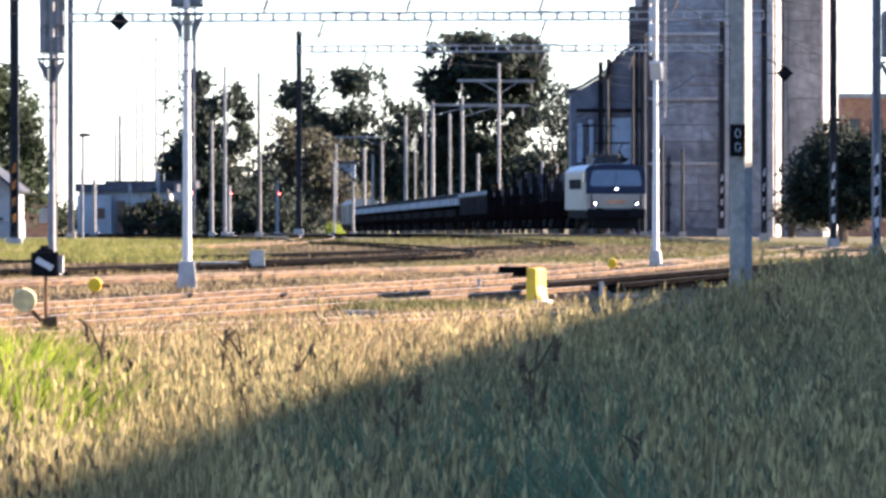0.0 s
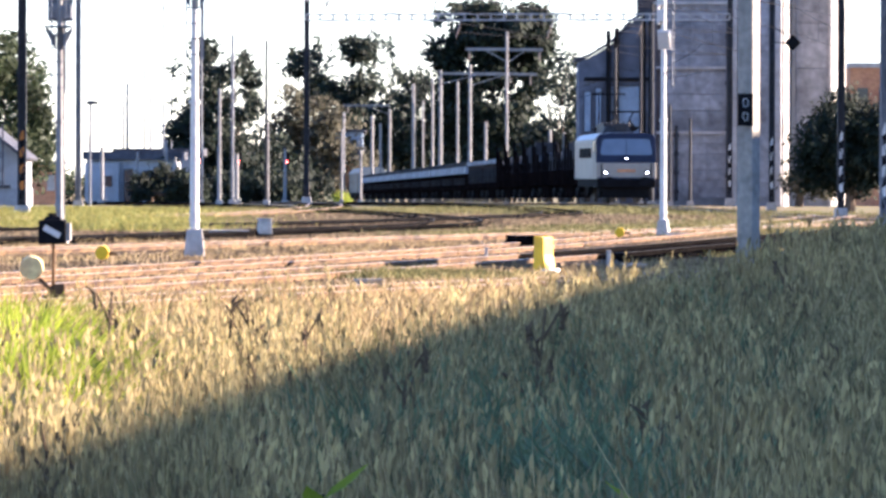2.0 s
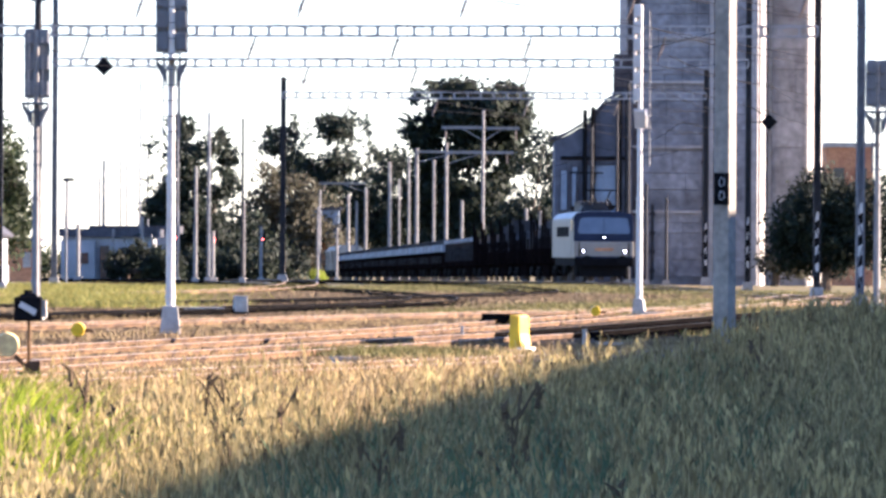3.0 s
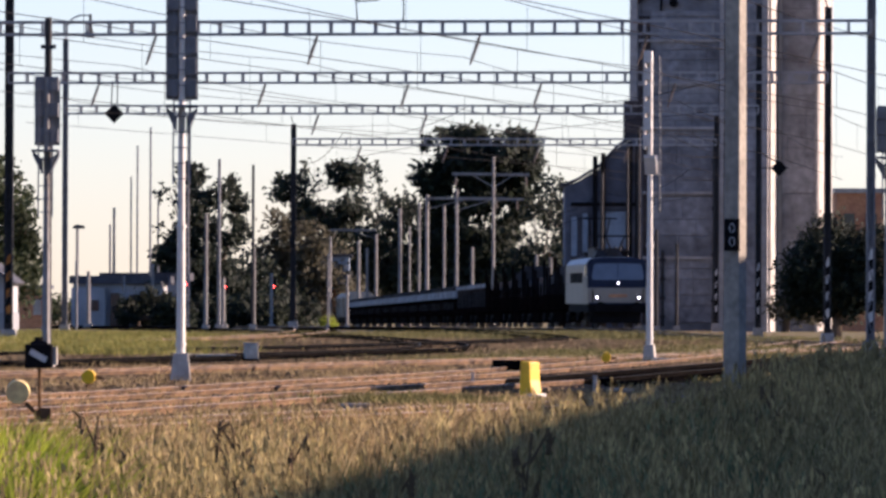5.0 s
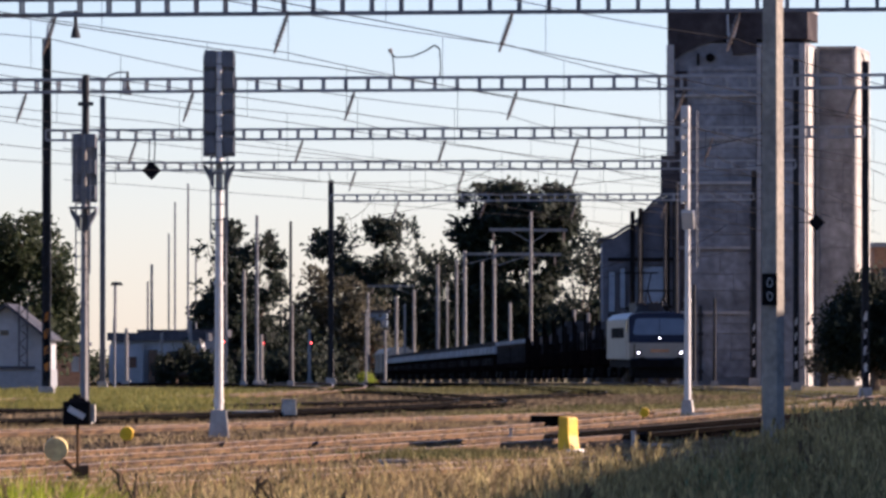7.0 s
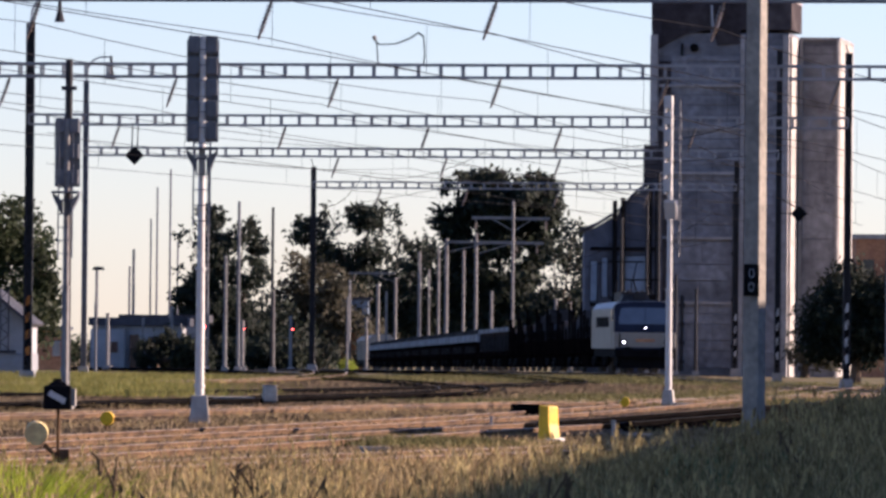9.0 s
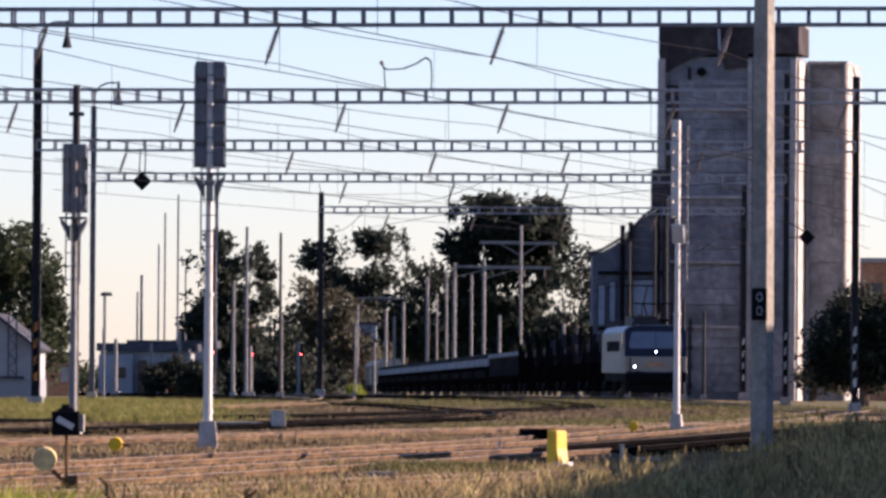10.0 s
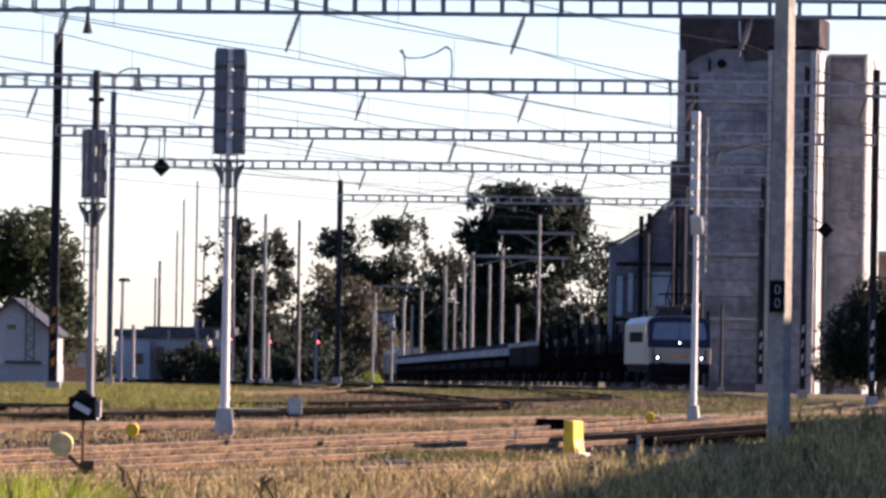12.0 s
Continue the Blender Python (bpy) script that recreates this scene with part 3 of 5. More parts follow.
# ---- signals ----
def light_signal(x, y, mast_h, head_low, head_high, head_w, turn, base_h=0.55, base_w=0.42, label="", pale=False, mast=None):
    """A colour-light signal seen from its back: mast, ladder, cage, background plate, hooded lamps."""
    root = thing("light_signal", pose(x, y, 0, 0, 0, turn), label, "railway signal", "main signals")
    bm = bmesh.new()
    box(bm, (0, 0, base_h / 2 - 0.05), (base_w, base_w, base_h), taper=0.7)
    part("foundation", bm, PALE_CONCRETE, root, "pale concrete foundation", bevel=0.02)
    bm = bmesh.new()
    rod(bm, (0, 0, base_h - 0.1), (0, 0, head_low * 0.55), 0.088, 0.078, 12)
    rod(bm, (0, 0, head_low * 0.55), (0, 0, head_high), 0.072, 0.06, 12)
    for z in (base_h + 0.1, head_low * 0.55, head_low - 0.3):
        rod(bm, (0, 0, z), (0, 0, z + 0.05), 0.105, seg=12)
    part("mast", bm, mast or WHITE, root, "grey tubular mast" if mast else "white painted tubular mast")
    bm = bmesh.new()
    for s in (-0.16, 0.16):
        bar(bm, (s, -0.24, head_low - 1.6), (s, -0.24, head_high - 0.1), 0.03)
    z = head_low - 1.5
    while z < head_high - 0.2:
        bar(bm, (-0.16, -0.24, z), (0.16, -0.24, z), 0.022)
        z += 0.3
    for z in (head_low - 1.2, head_low - 0.7):
        bar(bm, (0, 0, z), (0, -0.24, z), 0.03)
    part("ladder", bm, GREY, root)
    bm = bmesh.new()
    for s in (-1, 1):
        prism(bm, [(s * 0.09, head_low - 0.62), (s * 0.09, head_low - 0.3), (s * 0.30, head_low - 0.12), (s * 0.30, head_low - 0.2)], -0.18, 0.12)
    if not pale:
        box(bm, (0, -0.1, head_low - 0.1), (0.62, 0.5, 0.05))
    part("bracket", bm, WHITE if pale else SIGNAL_GREY, root)
    bm = bmesh.new()
    w = head_w / 2
    prism(bm, [(-w, head_low + 0.03), (w, head_low + 0.03), (w, head_high - 0.07), (w - 0.07, head_high), (-w + 0.07, head_high), (-w, head_high - 0.07)], 0.12, 0.16)
    head = part("background_plate", bm, WHITE if pale else SIGNAL_GREY, root)
    n = max(3, int((head_high - head_low) / 0.4))
    for i in range(n):
        z = head_low + 0.25 + (head_high - head_low - 0.4) * i / (n - 1)
        bm = bmesh.new()
        for s in (-1, 1):
            box(bm, (s * w * 0.56, 0.05, z), (w * 0.72, 0.2, 0.33))
        part("lamp_housing", bm, WHITE if pale else GREY, head, bevel=0.02)
        if pale:
            continue
        bm = bmesh.new()
        rod(bm, (0, 0.14, z), (0, 0.42, z), 0.12, 0.14, 12)
        part("hood", bm, BLACK, head)
    return root


light_signal(-4.93, 122, 7.5, 5.42, 7.48, 0.62, 2, base_h=0.62, label="white colour-light signal mast with grey head, seen from behind")
short_signal = light_signal(-8.92, 144.5, 7.5, 5.06, 6.64, 0.58, -3, base_h=0.5, label="shorter colour-light signal with dark grey head", mast=MAST_GREY)
bm = bmesh.new()
rod(bm, (0, 0.3, 0.4), (0, 0.3, 8.02), 0.095, 0.08, 10)
box(bm, (0, 0.3, 7.35), (0.34, 0.1, 0.09))
part("extension_pole", bm, DARK, short_signal, "dark pole rising above the head")
light_signal(5.47, 163, 7.0, 5.45, 8.00, 0.3, 80, base_h=0.5, base_w=0.35, label="white signal mast with its head turned edge-on", pale=True)


light_signal(11.02, 155, 7.5, 5.21, 6.37, 0.56, 2, base_h=0.5, label="short colour-light signal at the yard's edge", mast=MAST_GREY)


# ---- big pole beside the grass ----
def concrete_pole():
    root = thing("concrete_pole", pose(5.22, 111, 0, 0, 0, 61), "square concrete catenary pole in part shade, with black number plate", "pole")
    bm = bmesh.new()
    box(bm, (0, 0, 5.0), (0.31, 0.31, 10.4), taper=0.86)
    part("shaft", bm, POLE_CONCRETE, root, bevel=0.02)
    plate = thing("number_plate", pose(5.15, 110.73, 2.78, 0, 0, 4), "small black plate with two white rings, fixed to a pole", "plate")
    bm = bmesh.new()
    box(bm, (0, 0, 0), (0.27, 0.02, 0.56))
    part("backing", bm, BLACK, plate, bevel=0.006)
    for z in (-0.12, 0.12):
        bm = bmesh.new()
        for i in range(16):
            a, b = 2 * math.pi * i / 16, 2 * math.pi * (i + 1) / 16
            bar(bm, (0.045 * math.cos(a), -0.014, z + 0.075 * math.sin(a)), (0.045 * math.cos(b), -0.014, z + 0.075 * math.sin(b)), 0.028, 0.012)
        part("white_ring", bm, WHITE, plate)
    bm = bmesh.new()
    box(bm, (0, 0.1, 0.0), (0.06, 0.2, 0.06))
    part("fixing", bm, DARK, plate)


concrete_pole()


def diamond(x, y, z, hang, label):
    root = thing("diamond_sign", pose(x, y, z), label, "railway sign")
    bm = bmesh.new()
    box(bm, (0, 0, 0), (0.5, 0.04, 0.5))
    bmesh.ops.rotate(bm, verts=bm.verts, matrix=Matrix.Rotation(radians(45), 3, "Y"))
    part("panel", bm, BLACK, root, bevel=0.008)
    bm = bmesh.new()
    for a, b in hang:
        rod(bm, a, b, 0.025, seg=6)
    part("hanger", bm, DARK, root)


diamond(-11.76, 230.2, 8.26, [((-0.1, 0, 0.2), (-0.1, 0.6, 1.2)), ((0.1, 0, 0.2), (0.1, 0.6, 1.2))], "black diamond sign hung under a gantry")
diamond(14.36, 266.3, 7.11, [((-0.9, 0.2, 0), (0.4, 0, 0)), ((-0.9, 0.2, 0.7), (0, 0, 0.2))], "black diamond sign on a side arm of a pole")


# ---- silo ----
def poured_panels(root, x0, x1, z0, z1, columns, rise, seed, y=0.0):
    """Courses of poured concrete, each panel a little proud or sunk, with open joints."""
    rnd = random.Random(seed)
    z = z0
    while z < z1 - 0.3:
        h = min(rise * rnd.choice((1.0, 1.0, 0.62, 1.35)), z1 - z)
        cuts = [x0] + sorted(x0 + (x1 - x0) * (i + rnd.uniform(-0.4, 0.4)) / columns for i in range(1, columns)) + [x1]
        for a, b in zip(cuts, cuts[1:]):
            d = rnd.uniform(0.06, 0.11)
            bm = bmesh.new()
            box(bm, ((a + b) / 2, y - d / 2, z + h / 2), (b - a - 0.012, d, h - rnd.uniform(0.02, 0.06)))
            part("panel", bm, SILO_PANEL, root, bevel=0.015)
        z += h


def silo():
    root = thing("grain_silo", pose(11.04, 362, -0.3, 0, 0, -9.5), "tall grey concrete grain silo with brown head house", "silo")
    H, W, D = 21.4, 7.95, 5.0
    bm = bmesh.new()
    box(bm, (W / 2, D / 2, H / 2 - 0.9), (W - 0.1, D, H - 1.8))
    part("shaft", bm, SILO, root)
    for x, w in ((0.16, 0.42), (5.25, 0.24), (W - 0.22, 0.34)):
        bm = bmesh.new()
        box(bm, (x, -0.1, H / 2 - 0.95), (w, 0.42, H - 1.9))
        part("pilaster", bm, SILO_TRIM, root)
    poured_panels(root, 1.15, 5.1, 0.5, 18.3, 2, 0.95, 4)
    poured_panels(root, 5.4, W - 0.42, 0.5, 18.9, 1, 1.4, 5)
    # Dark strip laid on the wall as the corner pilaster's shadow.
    bm = bmesh.new()
    box(bm, (0.76, -0.02, 9.2), (0.66, 0.06, 17.6))
    part("recess_strip", bm, SILO_DARK, root, "dark strip standing for the corner pilaster's shadow")
    for z in (16.6, 14.1, 11.6, 7.9, 4.2):
        bm = bmesh.new()
        box(bm, (2.95, -0.12, z), (5.0, 0.22, 0.16))
        part("string_course", bm, SILO_TRIM, root)
    # Thin slab over the shaft side, its colour lightened for the sun.
    bm = bmesh.new()
    box(bm, (W + 0.01, 2.2, H / 2 - 1.0), (0.14, 4.1, H - 2.0))
    part("flank", bm, SILO_FLANK, root, "flank slab with sunlight put into its pale colour")
    bm = bmesh.new()
    box(bm, (W / 2 + 0.02, D / 2, H - 0.8), (W + 0.1, D + 0.2, 1.6))
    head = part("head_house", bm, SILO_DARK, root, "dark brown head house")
    bm = bmesh.new()
    prism(bm, [(0.0, H - 3.2), (0.4, H - 2.7), (1.0, H - 2.3), (2.0, H - 1.85), (3.3, H - 1.62), (0.0, H - 1.6)], -0.14, 0.02)
    part("stained_patch", bm, SILO_DARK, head)
    bm = bmesh.new()
    prism(bm, [(3.3, H - 1.62), (3.6, H - 1.9), (3.75, H - 2.5), (5.1, H - 2.4), (5.1, H - 1.6)], -0.12, 0.02)
    part("stained_patch", bm, SILO_DARK, head)
    bm = bmesh.new()
    box(bm, (W / 2 + 0.02, D / 2, H + 0.06), (W + 0.2, D + 0.3, 0.1))
    part("roof_edge", bm, SILO_TRIM, head)
    bm = bmesh.new()
    rod(bm, (2.45, -0.3, 18.75), (2.45, -0.1, 18.75), 0.25, seg=12)
    part("round_vent", bm, BLACK, root)
    bm = bmesh.new()
    box(bm, (1.75, -0.16, 18.65), (0.12, 0.14, 0.7))
    part("slot_vent", bm, BLACK, root)
    bm = bmesh.new()
    bent(bm, [(3.45, -0.3, 21.2), (3.5, -0.3, 20.0), (3.8, -0.3, 19.9), (3.95, -0.3, 20.4), (4.15, -0.3, 21.4)], 0.07)
    part("pipe", bm, ROOF_GREY, root)
    for x, z0, z1 in ((4.85, 0.4, 11.0), (1.9, 0.3, 4.6)):
        bm = bmesh.new()
        rod(bm, (x, -0.3, z0), (x, -0.3, z1), 0.09)
        for i in range(4):
            z = z0 + (z1 - z0) * (i + 0.5) / 4
            box(bm, (x, -0.2, z), (0.3, 0.2, 0.2))
        part("downpipe", bm, DARK, root)
    second = thing("grain_silo", pose(19.65, 364, -0.3, 0, 0, -9.5), "lower grey concrete silo tower with sunlit flank", "silo")
    H2 = 19.4
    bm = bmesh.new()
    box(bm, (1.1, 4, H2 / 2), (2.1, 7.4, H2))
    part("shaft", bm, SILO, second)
    for x in (0.02, 2.13):
        bm = bmesh.new()
        box(bm, (x, 0.2, H2 / 2), (0.16, 0.4, H2 + 0.06))
        part("pilaster", bm, SILO_TRIM, second)
    poured_panels(second, 0.12, 2.03, 0.4, H2 - 0.3, 1, 1.9, 6, 0.3)
    bm = bmesh.new()
    box(bm, (2.2, 4.05, H2 / 2), (0.1, 7.2, H2 - 0.1))
    part("flank", bm, SILO_FLANK, second, "flank slab with sunlight put into its pale colour")
    bm = bmesh.new()
    box(bm, (1.1, 3.95, H2 + 0.05), (2.3, 7.6, 0.16))
    part("roof", bm, SILO_TRIM, second)


silo()


def annex():
    """Conveyor house between the trees and the silo."""
    root = thing("conveyor_house", pose(7.10, 352, ground_z(352)), "grey-blue conveyor house with stepped sloping roof", "building")
    bm = bmesh.new()
    prism(bm, [(0, -0.3), (4.3, -0.3), (4.3, 10.9), (3.0, 10.2), (1.9, 9.0), (0.6, 8.2), (0, 8.0)], 0, 6)
    part("wall", bm, ANNEX, root)
    bm = bmesh.new()
    for a, b in (((-0.2, 8.05), (0.6, 8.35)), ((0.6, 8.35), (1.9, 9.15)), ((1.9, 9.15), (3.0, 10.35)), ((3.0, 10.35), (4.4, 11.1))):
        bar(bm, (a[0], 3, a[1]), (b[0], 3, b[1]), 6.3, 0.14)
    part("roof", bm, SLATE, root)
    bm = bmesh.new()
    box(bm, (3.75, 2, 11.7), (0.9, 2, 2.2))
    part("turret", bm, SILO_DARK, root)
    for x, z, w, h in ((0.5, 5.2, 0.35, 2.2), (1.1, 5.4, 0.3, 2.2), (2.6, 5.3, 1.6, 2.6), (1.6, 2.6, 1.0, 1.4), (2.9, 2.6, 0.9, 1.4)):
        bm = bmesh.new()
        box(bm, (x, -0.03, z), (w, 0.12, h))
        pane = part("window", bm, BLUE_ROOF, root, bevel=0.01)
        bm = bmesh.new()
        for s in (-1, 1):
            box(bm, (x + s * (w / 2 + 0.03), -0.06, z), (0.06, 0.14, h + 0.12))
            box(bm, (x, -0.06, z + s * (h / 2 + 0.03)), (w, 0.14, 0.06))
        part("window_frame", bm, SLATE, pane)
    bm = bmesh.new()
    for x in (1.65, 2.1, 3.6, 4.0):
        rod(bm, (x, -0.35, 0), (x, -0.35, 9 + x * 0.4), 0.13)
    for z in (3.9, 7.0):
        rod(bm, (0.3, -0.35, z), (4.2, -0.35, z), 0.1)
    part("pipework", bm, BLACK, root)


annex()


def rust_shed():
    root = thing("brick_shed", pose(25.19, 400, ground_z(400) - 0.1), "orange-brown brick building behind a bush", "building")
    bm = bmesh.new()
    box(bm, (1.5, 4, 4.4), (3.0, 8, 8.8))
    part("wall", bm, ORANGE, root)
    bm = bmesh.new()
    box(bm, (1.5, 4, 8.95), (3.2, 8.3, 0.3))
    part("roof", bm, PALE_CONCRETE, root)
    for x in (0.8, 2.2):
        bm = bmesh.new()
        box(bm, (x, -0.05, 6.8), (0.7, 0.14, 1.4))
        part("window", bm, GLASS_DARK, root)


rust_shed()


def cottage():
    root = thing("cottage", pose(-18.84, 262, 0), "white rendered cottage with grey plinth and dark gable roof", "house")
    bm = bmesh.new()
    prism(bm, [(-2.2, 0.9), (1.05, 0.9), (1.05, 2.24), (-0.55, 3.50), (-2.2, 2.24)], 0, 7)
    part("wall", bm, PLASTER, root)
    bm = bmesh.new()
    box(bm, (-0.57, 3.5, 0.42), (3.34, 7.08, 0.98))
    part("plinth", bm, PLINTH, root)
    for a, b in (((1.3, 2.07), (-0.55, 3.57)), ((-0.55, 3.57), (-2.4, 2.07))):
        bm = bmesh.new()
        bar(bm, (a[0], 3.4, a[1] + 0.05), (b[0], 3.4, b[1] + 0.05), 7.5, 0.12)
        part("roof_slope", bm, SLATE, root)
    bm = bmesh.new()
    box(bm, (-0.62, -0.02, 2.45), (0.34, 0.1, 0.2))
    part("vent_window", bm, GLASS_DARK, root)
    bm = bmesh.new()
    box(bm, (-0.1, -0.06, 1.0), (1.5, 0.14, 0.12))
    part("ledge", bm, SLATE, root)
    bm = bmesh.new()
    for x in (0.0, 0.34):
        bar(bm, (x, -0.25, 1.0), (x, -0.25, 3.6), 0.06)
    for i in range(8):
        s = 1 if i % 2 else -1
        bar(bm, (0.17 - 0.17 * s, -0.25, 1.1 + i * 0.3), (0.17 + 0.17 * s, -0.25, 1.4 + i * 0.3), 0.035)
    part("lattice_post", bm, SLATE, root)


cottage()


def sheds():
    root = thing("depot_shed", pose(-20.68, 360, ground_z(360)), "low white depot building with dark flat roof", "building")
    bm = bmesh.new()
    box(bm, (2.5, 4, 1.3), (5.0, 8, 2.6))
    part("wall", bm, PLASTER, root)
    bm = bmesh.new()
    box(bm, (2.6, 4, 2.75), (5.6, 8.8, 0.45))
    part("roof", bm, SLATE, root)
    bm = bmesh.new()
    box(bm, (0.9, -0.4, 1.15), (1.9, 1.0, 2.3))
    part("porch", bm, PLASTER, root)
    for x, w, z, h in ((1.3, 0.4, 1.3, 0.6), (2.4, 0.5, 1.0, 2.0), (3.6, 0.8, 1.5, 0.8)):
        bm = bmesh.new()
        box(bm, (x, -0.1 if x > 2 else -0.93, z), (w, 0.3 if x > 2 else 0.12, h))
        part("opening", bm, GLASS_DARK, root)
    far = thing("depot_shed", pose(-21.88, 420, ground_z(420)), "long low dark roofed shed", "building")
    bm = bmesh.new()
    box(bm, (2.5, 3, 1.6), (5.5, 6, 3.2))
    part("wall", bm, PLINTH, far)
    bm = bmesh.new()
    box(bm, (2.5, 3, 3.4), (6.0, 6.6, 0.5))
    part("roof", bm, SLATE, far)
    kiosk = thing("brick_kiosk", pose(-21.02, 330, ground_z(330)), "small orange brick hut among poles", "building")
    bm = bmesh.new()
    box(bm, (0.0, 1.2, 1.0), (1.5, 2.4, 2.1))
    part("wall", bm, ORANGE, kiosk)
    bm = bmesh.new()
    box(bm, (0.0, 1.2, 2.15), (1.8, 2.8, 0.2))
    part("roof", bm, SLATE, kiosk)
    bm = bmesh.new()
    box(bm, (0.2, -0.03, 1.1), (0.4, 0.12, 0.8))
    part("window", bm, PALE_CONCRETE, kiosk)
    cabin = thing("signal_cabin", pose(-12.47, 760, ground_z(760)) @ Matrix.Diagonal((1.6, 1.6, 1.6, 1)), "raised signal cabin with pale blue top and white band", "building")
    bm = bmesh.new()
    box(bm, (0, 1.5, 1.6), (1.9, 3, 3.2))
    part("wall", bm, ORANGE, cabin)
    bm = bmesh.new()
    box(bm, (0, 1.4, 3.7), (2.6, 3.4, 1.0))
    part("cab", bm, SLATE, cabin)
    bm = bmesh.new()
    box(bm, (0.0, -0.4, 3.45), (1.8, 0.3, 0.45))
    part("balcony", bm, PLASTER, cabin)
    bm = bmesh.new()
    box(bm, (0, 1.4, 4.75), (2.4, 3.2, 1.1))
    part("upper_storey", bm, BLUE_ROOF, cabin)
    bm = bmesh.new()
    box(bm, (0, 1.4, 5.4), (2.8, 3.6, 0.2))
    part("roof", bm, SLATE, cabin)


sheds()


# ---- trees ----
def crown_mesh(lobes, count, size, mat, name, parent, seed, gaps=True):
    rnd = random.Random(seed)
    vs, fs = [], []
    weights = [r[3] * r[4] * r[5] for r in lobes]
    for _ in range(count):
        cx, cy, cz, rx, ry, rz = rnd.choices(lobes, weights)[0]
        while True:
            d = Vector((rnd.gauss(0, 1), rnd.gauss(0, 1), rnd.gauss(0, 1)))
            if d.length > 0.1:
                d.normalize()
                break
        r = rnd.uniform(0.25, 1.0) ** 0.6 * (0.95 + 0.55 * noise.noise(d * 2.6 + Vector((cx, cz, seed)))) + abs(rnd.gauss(0, 0.1))
        p = Vector((cx + d.x * rx * r, cy + d.y * ry * r, cz + d.z * rz * r))
        if gaps and noise.noise(p * (0.16 / size) + Vector((seed, 0, 0))) < -0.17 and rnd.random() < 0.9:
            continue
        u = Vector((rnd.gauss(0, 1), rnd.gauss(0, 1), rnd.gauss(0, 1))).normalized()
        w = u.orthogonal().normalized()
        s = size * rnd.uniform(0.35, 1.1)
        k = len(vs)
        vs += [p - u * s, p + w * s * 0.5 + u * s * 0.1, p + u * s, p - w * s * 0.5 + u * s * 0.1]
        fs.append((k, k + 1, k + 2, k + 3))
    return raw(name, vs, fs, mat, parent)


def tree(x, y, base, lobes, count, size, mat, label, seed, trunk=0.25, category="tree"):
    root = thing("tree" if category == "tree" else "bush", pose(x, y, base), label, category, "trees behind the yard")
    bm = bmesh.new()
    low = min(l[2] - l[5] * 0.2 for l in lobes)
    rod(bm, (0, 0, -0.2), (0.1, 0, max(low, 0.6)), trunk, trunk * 0.7, 8)
    for l in lobes:
        rod(bm, (0.1, 0, max(low, 0.6) * 0.8), (l[0], l[1], l[2]), trunk * 0.5, trunk * 0.12, 6)
        for k in range(3):
            a = seed + k * 2.1
            rod(bm, (l[0] * 0.8, l[1] * 0.8, l[2] * 0.92), (l[0] + l[3] * 0.7 * math.cos(a), l[1] + l[4] * 0.6 * math.sin(a), l[2] + l[5] * 0.5), trunk * 0.14, trunk * 0.05, 5)
    part("trunk", bm, BARK, root)
    crown_mesh(lobes, count, size, mat, "crown", root, seed, category == "tree")


def lobe(px, py, rx, ry, cx, y, base):
    """A clump of the crown by its bearing from the yard."""
    k = y / 11211.6
    return ((px - cx) * k, random.uniform(-1, 1), 1.7 + (358 - py) * k - base, rx * k, rx * k, ry * k)


def far_tree(cx, y, clumps, count, size, mat, label, seed, category="tree"):
    base = ground_z(y)
    tree((cx - 784) * y / 11211.6, y, base, [lobe(*c, cx, y, base) for c in clumps], count, size, mat, label, seed, category=category)


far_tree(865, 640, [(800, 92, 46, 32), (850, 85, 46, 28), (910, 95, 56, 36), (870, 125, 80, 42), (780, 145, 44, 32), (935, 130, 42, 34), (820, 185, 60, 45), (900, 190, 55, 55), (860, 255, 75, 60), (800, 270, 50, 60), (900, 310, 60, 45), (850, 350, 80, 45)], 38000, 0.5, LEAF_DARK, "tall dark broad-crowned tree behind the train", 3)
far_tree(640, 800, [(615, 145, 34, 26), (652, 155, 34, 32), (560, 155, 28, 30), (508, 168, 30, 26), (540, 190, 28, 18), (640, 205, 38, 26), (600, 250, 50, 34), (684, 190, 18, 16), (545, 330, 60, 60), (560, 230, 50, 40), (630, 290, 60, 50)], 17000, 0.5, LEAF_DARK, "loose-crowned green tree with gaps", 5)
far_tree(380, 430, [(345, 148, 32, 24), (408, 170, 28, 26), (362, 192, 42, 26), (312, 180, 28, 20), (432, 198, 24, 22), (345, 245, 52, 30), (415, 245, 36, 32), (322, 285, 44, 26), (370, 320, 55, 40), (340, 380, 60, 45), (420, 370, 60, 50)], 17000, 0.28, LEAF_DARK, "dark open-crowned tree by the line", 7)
far_tree(540, 760, [(500, 240, 30, 34), (540, 270, 50, 45), (480, 300, 40, 45), (560, 330, 40, 55), (500, 370, 60, 50), (610, 370, 60, 50), (450, 390, 60, 40), (580, 300, 50, 50), (420, 330, 30, 40)], 11000, 0.48, LEAF_DRY, "grey-green shrubby trees in haze", 9)
far_tree(720, 790, [(720, 195, 32, 30), (750, 235, 42, 40), (690, 250, 50, 40), (730, 310, 70, 55), (680, 340, 60, 55), (640, 330, 50, 55), (600, 350, 40, 50), (770, 280, 50, 60)], 14000, 0.5, LEAF_DARK, "green tree behind masts", 11)
far_tree(960, 500, [(990, 170, 33, 24), (955, 205, 30, 24), (1000, 220, 40, 36), (975, 300, 60, 50), (1010, 280, 40, 60), (940, 340, 60, 50)], 6000, 0.32, LEAF_DARK, "dark tree beside the conveyor house", 13)
